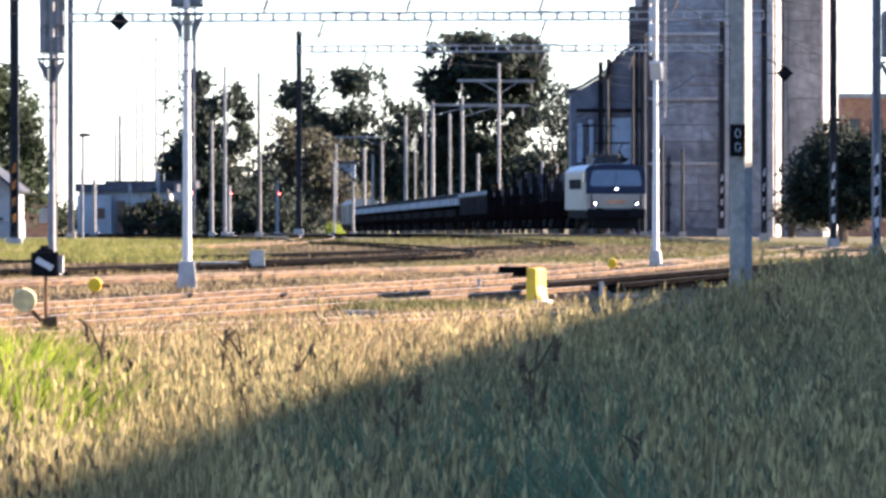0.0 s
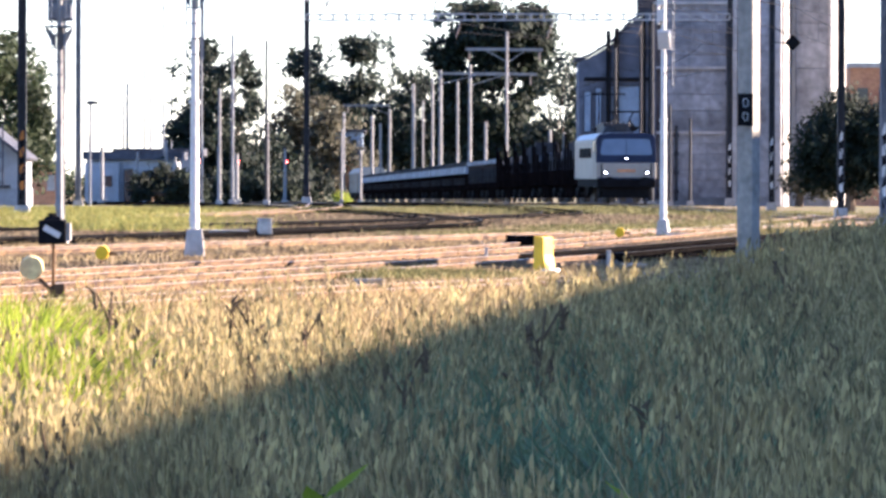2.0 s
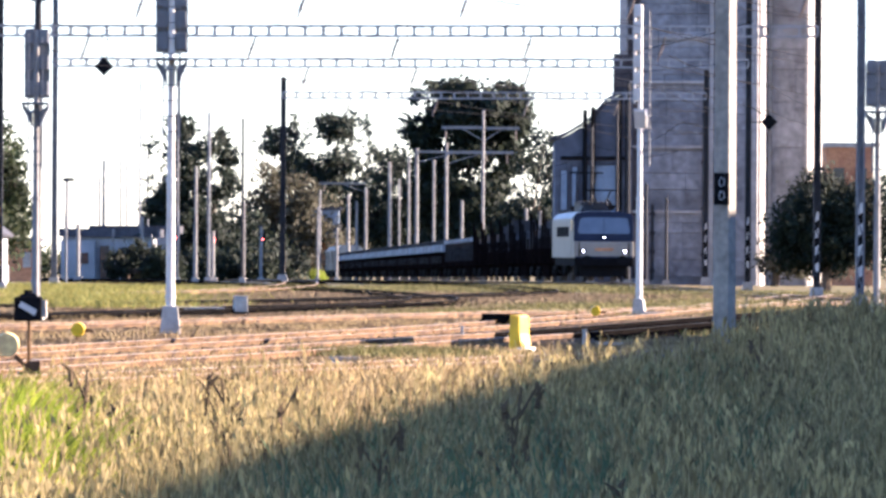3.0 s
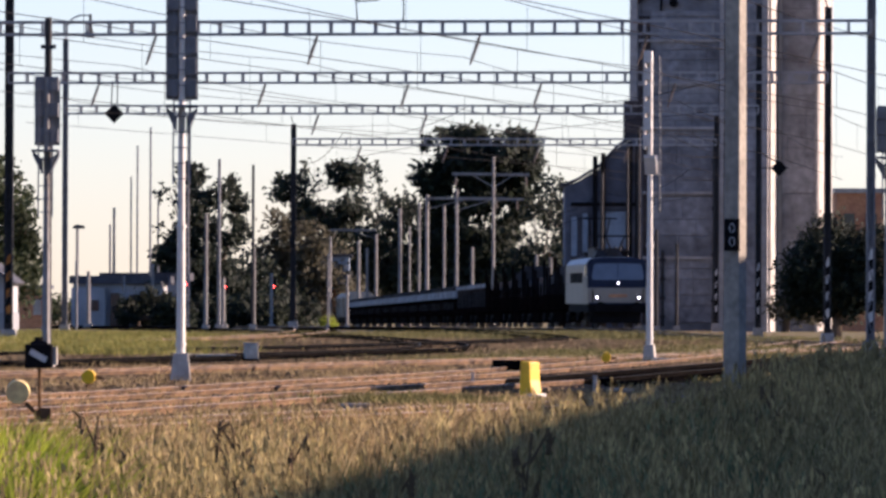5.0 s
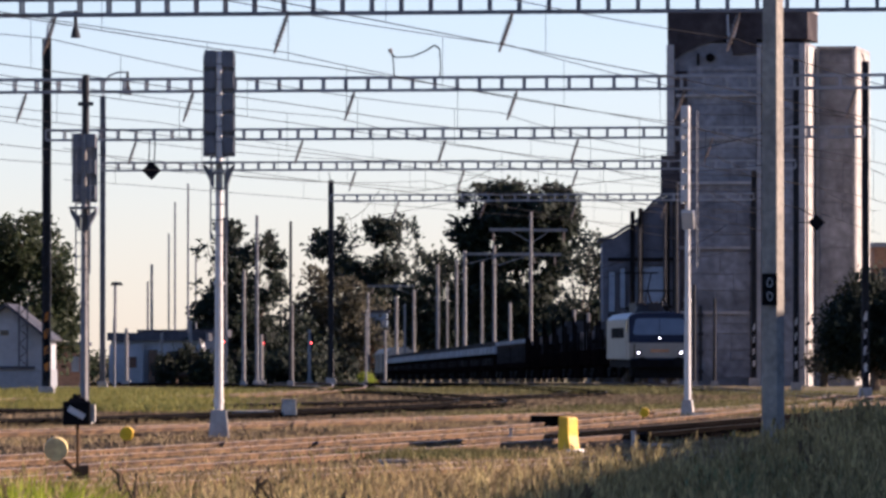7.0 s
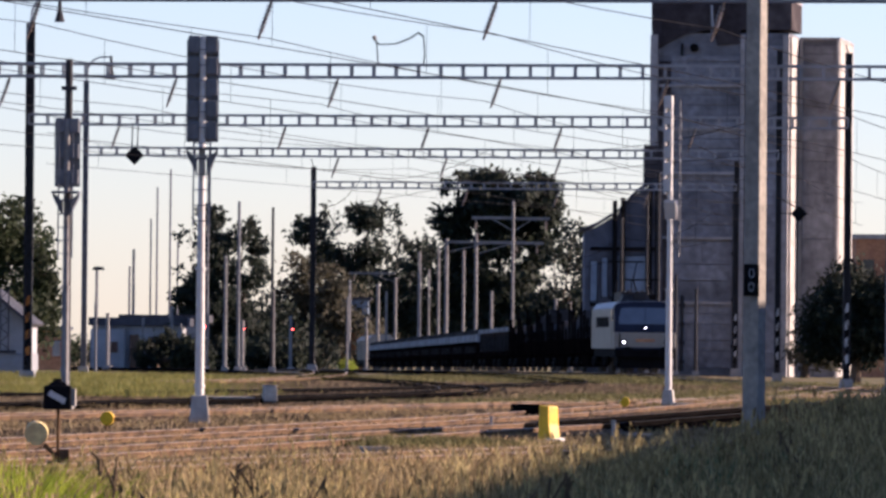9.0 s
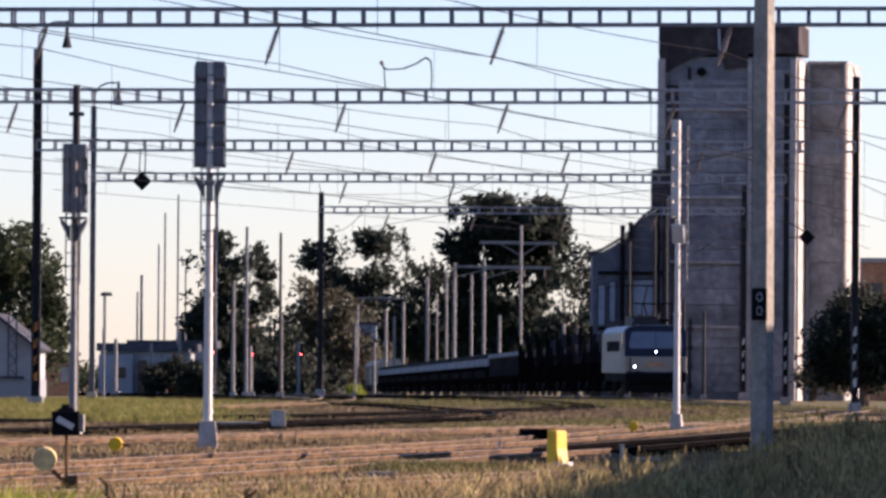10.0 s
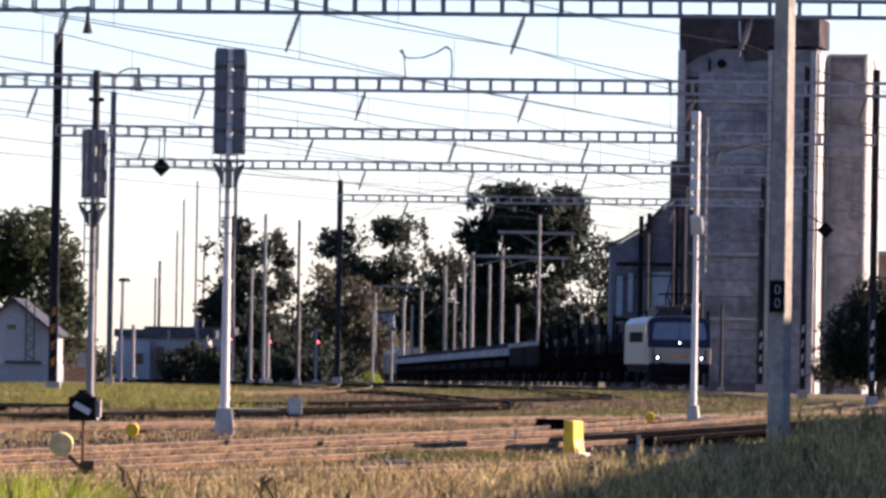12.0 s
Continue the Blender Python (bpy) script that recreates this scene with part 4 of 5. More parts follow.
far_tree(10, 290, [(-20, 160, 60, 50), (30, 190, 38, 50), (-5, 250, 70, 60), (55, 250, 28, 55), (25, 330, 60, 60), (62, 310, 25, 60), (-80, 220, 60, 70)], 13000, 0.2, LEAF, "green tree behind the cottage", 15)
far_tree(470, 400, [(300, 390, 50, 34), (400, 395, 60, 36), (480, 390, 60, 36), (550, 395, 30, 32), (250, 392, 40, 30)], 7000, 0.25, LEAF_DARK, "low dark scrub along the line", 17, "bush")
far_tree(250, 345, [(235, 392, 22, 30), (270, 385, 30, 36), (305, 390, 26, 32), (330, 395, 30, 28)], 4000, 0.2, LEAF_DARK, "dark scrub before a depot shed", 27, "bush")
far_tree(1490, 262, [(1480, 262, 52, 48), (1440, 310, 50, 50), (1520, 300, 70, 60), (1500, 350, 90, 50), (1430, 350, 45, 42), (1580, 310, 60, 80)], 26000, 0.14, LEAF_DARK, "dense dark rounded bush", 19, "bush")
far_tree(1400, 330, [(1395, 380, 30, 22), (1440, 385, 40, 22)], 1800, 0.15, LEAF_DRY, "small brown dried-out shrub", 21, "bush")
far_tree(590, 420, [(590, 412, 18, 16)], 900, 0.12, LIME, "small yellow-green bush beside the line", 23, "bush")
far_tree(150, 900, [(120, 390, 60, 30), (210, 395, 60, 28), (280, 390, 60, 40), (60, 385, 60, 40)], 3000, 0.6, LEAF, "distant hazy belt of trees", 25)


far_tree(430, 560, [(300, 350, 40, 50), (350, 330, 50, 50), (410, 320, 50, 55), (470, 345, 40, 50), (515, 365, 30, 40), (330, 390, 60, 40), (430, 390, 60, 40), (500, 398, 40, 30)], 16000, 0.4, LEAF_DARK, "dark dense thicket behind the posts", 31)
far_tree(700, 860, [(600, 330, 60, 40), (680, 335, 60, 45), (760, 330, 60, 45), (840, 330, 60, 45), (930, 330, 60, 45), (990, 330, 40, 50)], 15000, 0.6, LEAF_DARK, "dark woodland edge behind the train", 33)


# ---- the goods train ----
def bogie(parent, y, mat=BLACK):
    bm = bmesh.new()
    box(bm, (0, y, 0.62), (2.1, 0.5, 0.24))
    b = part("bogie", bm, mat, parent)
    for s in (-1, 1):
        bm = bmesh.new()
        box(bm, (s * 1.02, y, 0.62), (0.14, 2.9, 0.28))
        box(bm, (s * 1.02, y, 0.42), (0.2, 0.7, 0.3))
        for d in (-0.9, 0.9):
            box(bm, (s * 1.04, y + d, 0.5), (0.2, 0.34, 0.34))
        part("side_frame", bm, mat, b)
    for d in (-0.9, 0.9):
        bm = bmesh.new()
        for s in (-1, 1):
            rod(bm, (s * 0.68, 0, 0), (s * 0.82, 0, 0), 0.46, seg=16)
        rod(bm, (-0.95, 0, 0), (0.95, 0, 0), 0.08)
        part("wheelset", bm, WHEEL, b).location = (0, y + d, 0.46)


def buffers(parent, y, face):
    for s in (-1, 1):
        bm = bmesh.new()
        rod(bm, (s * 0.87, y, 1.05), (s * 0.87, y + face * 0.55, 1.05), 0.1)
        rod(bm, (s * 0.87, y + face * 0.52, 1.05), (s * 0.87, y + face * 0.6, 1.05), 0.25, seg=14)
        part("buffer", bm, BLACK, parent)


def locomotive():
    """Front at y = 0, body behind it along +y."""
    root = thing("locomotive", pose(*tr(311), 0.16), "cream electric locomotive with dark blue windshield band, lamps lit", "locomotive")
    L, W = 16.2, 1.47
    bm = bmesh.new()
    prism(bm, [(-W, 1.15), (W, 1.15), (W, 3.2), (W * 0.985, 3.35), (-W * 0.985, 3.35), (-W, 3.2)], 0.55, L)
    part("body", bm, CREAM, root, bevel=0.03)
    bm = bmesh.new()
    prism(bm, [(-W * 0.99, 3.35), (W * 0.99, 3.35), (W * 0.84, 3.62), (W * 0.5, 3.72), (-W * 0.5, 3.72), (-W * 0.84, 3.62)], 1.05, L - 0.2)
    roof = part("roof", bm, ROOF_GREY, root, "pale curved roof")
    bm = bmesh.new()
    prism(bm, [(-W, 1.15), (W, 1.15), (W, 2.05), (-W, 2.05)], 0.0, 0.6)
    part("nose", bm, CREAM, root, bevel=0.06)
    bm = bmesh.new()
    prism(bm, [(-W, 2.05), (W, 2.05), (W, 3.4), (W * 0.9, 3.6), (W * 0.5, 3.7), (-W * 0.5, 3.7), (-W * 0.9, 3.6), (-W, 3.4)], 0.04, 1.0)
    for v in bm.verts:
        if v.co.y < 0.3:
            v.co.y += (v.co.z - 2.05) * 0.16
    cab = part("cab_front", bm, NAVY, root, "dark blue cab front", bevel=0.03)
    for s in (-1, 1):
        bm = bmesh.new()
        prism(bm, [(s * 0.015, 2.48), (s * 1.2, 2.48), (s * 1.27, 2.6), (s * 1.16, 3.28), (s * 1.06, 3.36), (s * 0.015, 3.38)], 0.02, 0.06)
        for v in bm.verts:
            v.co.y += (v.co.z - 2.05) * 0.16
        part("windshield", bm, WINDSHIELD, cab, "bluish windshield pane")
    for s in (-1, 1):
        bm = bmesh.new()
        box(bm, (s * (W + 0.008), 1.3, 2.95), (0.05, 0.8, 0.6))
        part("cab_side_window", bm, GLASS_DARK, root)
        bm = bmesh.new()
        rod(bm, (s * (W - 0.25), -0.03, 1.25), (s * (W - 0.25), -0.03, 2.0), 0.03, seg=6)
        part("hand_rail", bm, BLACK, root)
    bm = bmesh.new()
    box(bm, (0, 0.0, 1.2), (2.86, 0.06, 0.1))
    part("lower_stripe", bm, NAVY, root, "dark blue lower stripe")
    bm = bmesh.new()
    box(bm, (0, -0.01, 1.62), (0.9, 0.05, 0.16))
    part("number_bar", bm, ORANGE, root, "reddish plate on the nose")
    for x, z, r in ((-1.02, 1.52, 0.14), (1.02, 1.52, 0.14), (0.0, 2.3, 0.11)):
        bm = bmesh.new()
        rod(bm, (x, 0.02 if z < 2 else 0.1, z), (x, -0.06, z), r, seg=14)
        h = part("headlight", bm, BLACK, root)
        bm = bmesh.new()
        rod(bm, (x, 0.0, z), (x, -0.075, z), r * 0.4, seg=14)
        part("lens", bm, LAMP, h, "lit headlight lens")
    bm = bmesh.new()
    box(bm, (0, 0.35, 0.95), (2.85, 0.6, 0.44))
    box(bm, (0, 0.5, 0.5), (2.3, 0.3, 0.55))
    part("buffer_beam", bm, BLACK, root, bevel=0.03)
    bm = bmesh.new()
    box(bm, (0, L / 2, 0.95), (2.7, L - 1.0, 0.42))
    part("underframe", bm, BLACK, root)
    for y in (3.9, 12.4):
        bogie(root, y)
    buffers(root, 0.1, -1)
    for s in (-1, 1):
        bm = bmesh.new()
        for k in range(6):
            box(bm, (s * (W + 0.01), 4.2 + k * 1.5, 2.6), (0.05, 1.1, 0.55))
        part("grille", bm, WAGON_GREY, root)
        bm = bmesh.new()
        box(bm, (s * (W + 0.005), 1.9, 2.1), (0.05, 0.7, 1.8))
        part("cab_door", bm, CREAM, root, bevel=0.01)
    for y0, up in ((3.0, 0.35), (13.0, 0.9)):
        bm = bmesh.new()
        box(bm, (0, y0, 4.0), (1.5, 2.0, 0.14))
        box(bm, (0, y0, 3.93), (1.3, 1.8, 0.2))
        for s in (-1, 1):
            bar(bm, (s * 0.55, y0 - 0.8, 4.05), (s * 0.4, y0 + 0.7, 4.1 + up), 0.07)
            bar(bm, (s * 0.4, y0 + 0.7, 4.1 + up), (s * 0.5, y0 - 0.5, 4.15 + 2 * up), 0.05)
            for d in (-0.8, 0.8):
                rod(bm, (s * 0.55, y0 + d, 3.8), (s * 0.55, y0 + d, 4.05), 0.1)
        bar(bm, (-0.85, y0 - 0.5, 4.18 + 2 * up), (0.85, y0 - 0.5, 4.18 + 2 * up), 0.09)
        part("pantograph", bm, BLACK, roof, "dark folded pantograph")
    bm = bmesh.new()
    box(bm, (0, 8, 3.95), (1.5, 5, 0.6))
    box(bm, (-0.35, 2.2, 3.85), (1.5, 1.6, 0.42), taper=0.75)
    for k in range(6):
        rod(bm, (0.4 * (-1) ** k, 4.2 + k * 1.6, 3.7), (0.4 * (-1) ** k, 4.2 + k * 1.6, 4.35), 0.1, 0.06)
    part("roof_gear", bm, DARK, roof)
    bm = bmesh.new()
    box(bm, (-0.2, 1.7, 4.0), (0.5, 0.5, 0.3))
    part("horn_box", bm, DARK, roof)
    # the cab is a little lower than its drawing
    for ob in root.children_recursive:
        if ob.type == "MESH" and not ob.name.startswith("wheelset"):
            for v in ob.data.vertices:
                if v.co.z > 1.0:
                    v.co.z = 1.0 + (v.co.z - 1.0) * 0.89
    return root


def stake_wagon(name, label, boards=True):
    root = thing(name, Matrix(), label, "goods wagon", "wagons of the goods train")
    L = 18.6
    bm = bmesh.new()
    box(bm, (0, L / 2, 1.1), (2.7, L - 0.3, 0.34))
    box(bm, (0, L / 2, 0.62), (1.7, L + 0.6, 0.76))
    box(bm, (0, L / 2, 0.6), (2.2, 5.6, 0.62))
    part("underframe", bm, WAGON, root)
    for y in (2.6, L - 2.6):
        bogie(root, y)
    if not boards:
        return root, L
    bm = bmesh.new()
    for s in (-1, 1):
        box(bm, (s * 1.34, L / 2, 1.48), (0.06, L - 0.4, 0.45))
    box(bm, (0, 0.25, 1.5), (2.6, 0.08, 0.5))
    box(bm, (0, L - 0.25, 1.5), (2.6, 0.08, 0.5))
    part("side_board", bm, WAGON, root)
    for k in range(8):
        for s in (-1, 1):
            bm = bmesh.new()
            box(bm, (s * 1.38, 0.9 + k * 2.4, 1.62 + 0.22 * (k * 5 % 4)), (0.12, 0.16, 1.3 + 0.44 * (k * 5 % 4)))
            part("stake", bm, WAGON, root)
    return root, L


def coil(parent, y, z, r, w, mat):
    bm = bmesh.new()
    rod(bm, (-w / 2, y, z), (w / 2, y, z), r, seg=14)
    part("coil", bm, mat, parent)


def slanted(parent, y, mat):
    bm = bmesh.new()
    for x in (-1.25, 1.25):
        v = [bm.verts.new((x + d, y + a, z)) for d in (-0.06, 0.06) for a, z in ((0.0, 1.25), (0.9, 1.25), (1.9, 2.65), (1.0, 2.65))]
        for q in ((0, 1, 2, 3), (7, 6, 5, 4), (0, 1, 5, 4), (1, 2, 6, 5), (2, 3, 7, 6), (3, 0, 4, 7)):
            bm.faces.new([v[i] for i in q])
    box(bm, (0, y + 0.9, 1.9), (2.45, 0.15, 0.5))
    bmesh.ops.recalc_face_normals(bm, faces=bm.faces)
    part("rack", bm, mat, parent)


def covered_wagon():
    root = thing("covered_flat_wagon", Matrix(), "low dark wagon with pale grey hood", "goods wagon", "wagons of the goods train")
    L = 18.6
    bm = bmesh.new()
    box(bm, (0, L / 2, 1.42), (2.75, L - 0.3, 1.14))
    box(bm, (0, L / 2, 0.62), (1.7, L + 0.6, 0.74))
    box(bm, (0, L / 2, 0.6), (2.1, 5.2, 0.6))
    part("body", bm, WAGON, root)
    bm = bmesh.new()
    prism(bm, [(-1.4, 2.0), (1.4, 2.0), (1.36, 2.5), (-1.36, 2.5)], 0.3, L - 0.3)
    hood = part("hood", bm, RACK, root, "pale grey hood")
    bm = bmesh.new()
    prism(bm, [(-1.36, 2.5), (1.36, 2.5), (1.3, 2.76), (1.0, 2.86), (-1.0, 2.86), (-1.3, 2.76)], 0.25, L - 0.25)
    part("hood_top", bm, WAGON_GREY, root, "dark top of the hood")
    for k in range(9):
        for sx in (-1, 1):
            bm = bmesh.new()
            box(bm, (sx * 1.4, 1.1 + k * 2.05, 1.5), (0.1, 0.16, 0.94))
            part("hood_rib", bm, WAGON, hood)
    for k in range(8):
        bm = bmesh.new()
        box(bm, (-1.39, 2.1 + k * 2.05, 1.45), (0.08, 1.1, 0.5), taper=0.9)
        part("side_plate", bm, WAGON_GREY, root)
    for y in (2.6, L - 2.6):
        bogie(root, y)
    return root, L


def van():
    root = thing("covered_van", Matrix(), "tall beige covered van at the end of the train", "goods wagon", "wagons of the goods train")
    L = 22.0
    bm = bmesh.new()
    prism(bm, [(-1.4, 1.0), (1.4, 1.0), (1.4, 3.2), (0.9, 3.7), (-0.9, 3.7), (-1.4, 3.2)], 0.3, L - 0.3)
    part("body", bm, VAN, root)
    bm = bmesh.new()
    box(bm, (0, L / 2, 0.85), (2.5, L - 0.5, 0.35))
    part("underframe", bm, BLACK, root)
    for k in range(5):
        bm = bmesh.new()
        box(bm, (-1.42, 2.6 + k * 4.2, 2.0), (0.08, 0.2, 2.2))
        part("door_rib", bm, WAGON, root)
    for y in (2.6, L - 2.6):
        bogie(root, y)
    return root, L


TRAIN = [(locomotive(), 311.0)]
front = 311.0 + 17.4
first, LEN = stake_wagon("stake_wagon", "dark brown stake wagon loaded with dark coils")
for i in range(6):
    coil(first, 2.0 + i * 2.9, 1.95, 0.8 - 0.16 * (i % 2), 2.1, STAKE if i % 2 else DARK)
high, _ = stake_wagon("stake_wagon", "dark brown wagon with tall uneven machinery load")
for i, (y, w, h) in enumerate(((1.6, 1.2, 1.5), (3.6, 0.7, 2.2), (5.4, 1.6, 1.1), (7.9, 0.8, 2.0), (10.2, 1.8, 1.3), (12.6, 0.9, 1.9), (14.8, 1.3, 1.0), (16.9, 0.8, 1.7))):
    bm = bmesh.new()
    box(bm, (0.25 * (-1) ** i, y, 1.3 + h / 2), (1.9, w, h), taper=0.7)
    rod(bm, (-0.9, y, 1.6 + h * 0.4), (0.9, y, 1.6 + h * 0.4), 0.3 + 0.1 * (i % 2), seg=10)
    part("load_piece", bm, STAKE if i % 2 else DARK, high, bevel=0.03)
racks, _ = stake_wagon("rack_wagon", "dark flat wagon with slanting racks", False)
for i in range(7):
    slanted(racks, 0.4 + i * 2.6, WAGON_GREY)
for sx in (-1, 1):
    bm = bmesh.new()
    box(bm, (sx * 1.3, LEN / 2, 2.62), (0.14, LEN - 0.5, 0.26))
    part("top_rail", bm, RACK, racks, "pale top rail")
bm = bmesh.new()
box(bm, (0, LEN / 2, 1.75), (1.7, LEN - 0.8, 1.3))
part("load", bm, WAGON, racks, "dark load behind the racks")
hooded, _ = covered_wagon()
end, _ = van()
order = [high, first, high, first, racks, racks] + [hooded] * 12 + [end] * 2
used = set()
for w in order:
    ob = w if w not in used else copy_thing(w, Matrix())
    used.add(w)
    TRAIN.append((ob, front))
    front += 22.6 if w is end else 19.6


# ---- small things of the yard ----
def switch_stand():
    """Hand lever of a set of points, with its black indicator box and counterweight."""
    root = thing("point_lever", pose(-4.95, 79, 0), "rusty point lever with black indicator box and pale yellow weight", "point lever")
    bm = bmesh.new()
    rod(bm, (0, 0, 0.05), (0, 0, 0.80), 0.022)
    rod(bm, (0.01, 0, 0.0), (0.01, 0, 0.25), 0.06)
    part("post", bm, RUST, root)
    bm = bmesh.new()
    box(bm, (-0.01, 0, 0.925), (0.34, 0.3, 0.30))
    case = part("indicator_box", bm, BLACK, root, "black indicator box", bevel=0.02)
    bm = bmesh.new()
    box(bm, (-0.01, 0, 1.09), (0.24, 0.22, 0.05), taper=0.7)
    rod(bm, (-0.01, 0, 1.1), (-0.01, 0, 1.16), 0.06)
    part("chimney_cap", bm, BLACK, case)
    bm = bmesh.new()
    bar(bm, (-0.11, -0.156, 0.985), (0.09, -0.156, 0.875), 0.014, 0.075)
    part("white_bar", bm, WHITE, case, "white slanting bar")
    bm = bmesh.new()
    box(bm, (0.19, 0.02, 0.925), (0.05, 0.2, 0.22))
    part("side_lens", bm, PALE_CONCRETE, case)
    bm = bmesh.new()
    bar(bm, (0.06, -0.05, 0.1), (-0.17, -0.1, 0.34), 0.035, 0.05)
    part("lever", bm, RUST, root)
    bm = bmesh.new()
    rod(bm, (-0.265, -0.17, 0.47), (-0.265, -0.07, 0.49), 0.15, seg=20)
    part("counterweight", bm, PALE_YELLOW, root, "round pale yellow counterweight", bevel=0.015)
    bm = bmesh.new()
    box(bm, (0.04, 0, 0.06), (0.3, 0.5, 0.16))
    box(bm, (0.08, 0, 0.2), (0.14, 0.2, 0.16))
    part("base_plate", bm, RUST, root, bevel=0.015)
    bm = bmesh.new()
    box(bm, (-0.09, -0.1, 0.06), (0.09, 0.1, 0.16))
    part("white_block", bm, WHITE, root)


switch_stand()


def small_weight(x, y, r, label):
    root = thing("point_weight", pose(x, y, 0), label, "point lever", "yellow point weights")
    bm = bmesh.new()
    rod(bm, (0, -r * 0.8, 0.25), (0, r * 0.8, 0.25), r * 0.92, r, seg=18)
    part("weight", bm, YELLOW, root, bevel=0.012)
    bm = bmesh.new()
    rod(bm, (-0.02, 0, 0), (-0.02, 0, 0.14), 0.03)
    part("stand", bm, RUST, root)
    bm = bmesh.new()
    bar(bm, (r * 0.8, 0, 0.24), (r * 2.0, 0, 0.22), 0.05)
    part("lever", bm, RUST, root)


small_weight(-6.10, 111, 0.13, "yellow round weight of a point lever on a short stand")
small_weight(4.01, 150, 0.12, "small yellow weight of a point lever")


def yellow_marker():
    root = thing("yellow_cover", pose(1.56, 105, 0, 0, 0, -42), "bright yellow flared cover with worn white foot", "track marker")
    bm = bmesh.new()
    prism(bm, [(-0.14, 0.0), (0.19, 0.0), (0.13, 0.1), (0.09, 0.3), (0.08, 0.6), (-0.12, 0.62), (-0.13, 0.3)], -0.13, 0.13)
    part("cover", bm, YELLOW, root, bevel=0.02)
    bm = bmesh.new()
    box(bm, (0.13, 0, 0.03), (0.16, 0.3, 0.1))
    part("foot", bm, WHITE, root, bevel=0.012)


yellow_marker()


def small_box(x, y, w, h, mat, label, name="cable_marker"):
    root = thing(name, pose(x, y, 0, 0, 0, 12), label, "marker post", "small posts in the yard")
    bm = bmesh.new()
    box(bm, (0, 0, h / 2), (w, w * 0.8, h), taper=0.9)
    part("body", bm, mat, root, bevel=min(0.015, w * 0.2))
    bm = bmesh.new()
    box(bm, (0, 0, h + 0.01), (w * 1.06, w * 0.86, 0.03))
    part("cap", bm, mat, root)


small_box(-4.78, 163, 0.36, 0.44, PALE_CONCRETE, "small white concrete box beside the track", "cable_box")
small_box(2.70, 108, 0.07, 0.32, PALE_CONCRETE, "short pale concrete post by the rails", "marker_post")
small_box(3.2, 110, 0.36, 0.07, PALE_CONCRETE, "low pale concrete slab by the rails", "concrete_slab")
small_box(0.67, 118, 0.06, 0.25, PALE_CONCRETE, "short pale concrete post by the rails", "marker_post")
small_box(5.75, 160, 0.5, 0.12, PALE_CONCRETE, "low concrete slab at a signal foot", "concrete_slab")
small_box(-1.18, 92, 0.4, 0.1, CONCRETE, "low grey concrete slab in ballast", "concrete_slab")
small_box(-5.95, 165, 1.2, 0.12, PALE_CONCRETE, "low grey concrete slab in ballast", "concrete_slab")


def sleeper_stack(x, y, turn):
    root = thing("sleeper_stack", pose(x, y, 0, 0, 0, turn), "small stack of tarred black sleepers beside the rails", "sleepers")
    for i, (dx, dz) in enumerate(((-0.2, 0.07), (0.1, 0.07), (-0.06, 0.21))):
        bm = bmesh.new()
        box(bm, (0.03 * i, dx, dz), (0.9, 0.25, 0.14))
        part("sleeper", bm, SLEEPER_DARK, root, bevel=0.012)


sleeper_stack(1.62, 140, 4)


def red_signal(x, y, z):
    root = thing("dwarf_signal", pose(x, y, ground_z(y)), "slim dark signal showing a red light", "railway signal")
    bm = bmesh.new()
    rod(bm, (0, 0, 0), (0, 0, z + 0.3), 0.07)
    part("mast", bm, DARK, root)
    bm = bmesh.new()
    box(bm, (0, 0, z), (0.5, 0.2, 1.2))
    part("head", bm, BLACK, root, bevel=0.04)
    bm = bmesh.new()
    rod(bm, (0, -0.1, z), (0, -0.14, z), 0.1, seg=12)
    part("red_lens", bm, RED_LAMP, root, "glowing red lens")


red_signal(-12.42, 480, 2.34 + 0.8)
red_signal(-15.91, 400, 2.34 + 0.4)
red_signal(-14.09, 420, 2.26 + 0.5)


# ---- unseen blocks added beside the meadow to throw the evening shade ----
def shade_casters():
    root = thing("goods_shed", Matrix(), "unseen plain blocks added to shade the meadow", "building")
    pts = [(14.5, 8), (15.6, 28), (16.35, 38), (18.05, 55), (19.4, 80), (20.4, 99)]
    bm = bmesh.new()
    for a, b in zip(pts, pts[1:]):
        a, b = Vector(a), Vector(b)
        d = (b - a).normalized()
        n = Vector((d.y, -d.x)) * 6
        v = [bm.verts.new((p.x, p.y, z)) for z in (-0.2, 6.35) for p in (a, b, b + n, a + n)]
        for q in ((0, 1, 2, 3), (4, 5, 6, 7), (0, 1, 5, 4), (1, 2, 6, 5), (2, 3, 7, 6), (3, 0, 4, 7)):
            bm.faces.new([v[i] for i in q])
    bmesh.ops.recalc_face_normals(bm, faces=bm.faces)
    part("wall", bm, PLASTER, root)
    # Unseen low block, set so its shade covers the right-hand grass.
    bm = bmesh.new()
    box(bm, (23.7, 112.5, 2.9), (7, 27, 6.2), -2)
    part("low_bay", bm, PLASTER, root)
    # Unseen narrow block, set so shade climbs the concrete pole.
    bm = bmesh.new()
    box(bm, (25.0, 115, 3.75), (7.2, 4, 7.9))
    part("tall_bay", bm, PLASTER, root)


shade_casters()


# ---- grass ----
def meadow_edge(x):
    pts = [(-30, 44), (0, 44), (1.5, 54), (3.2, 69), (5.5, 97), (8.6, 123), (30, 130)]
    for (a, p), (b, q) in zip(pts, pts[1:]):
        if x <= b:
            return p + (q - p) * (x - a) / (b - a)
    return 130


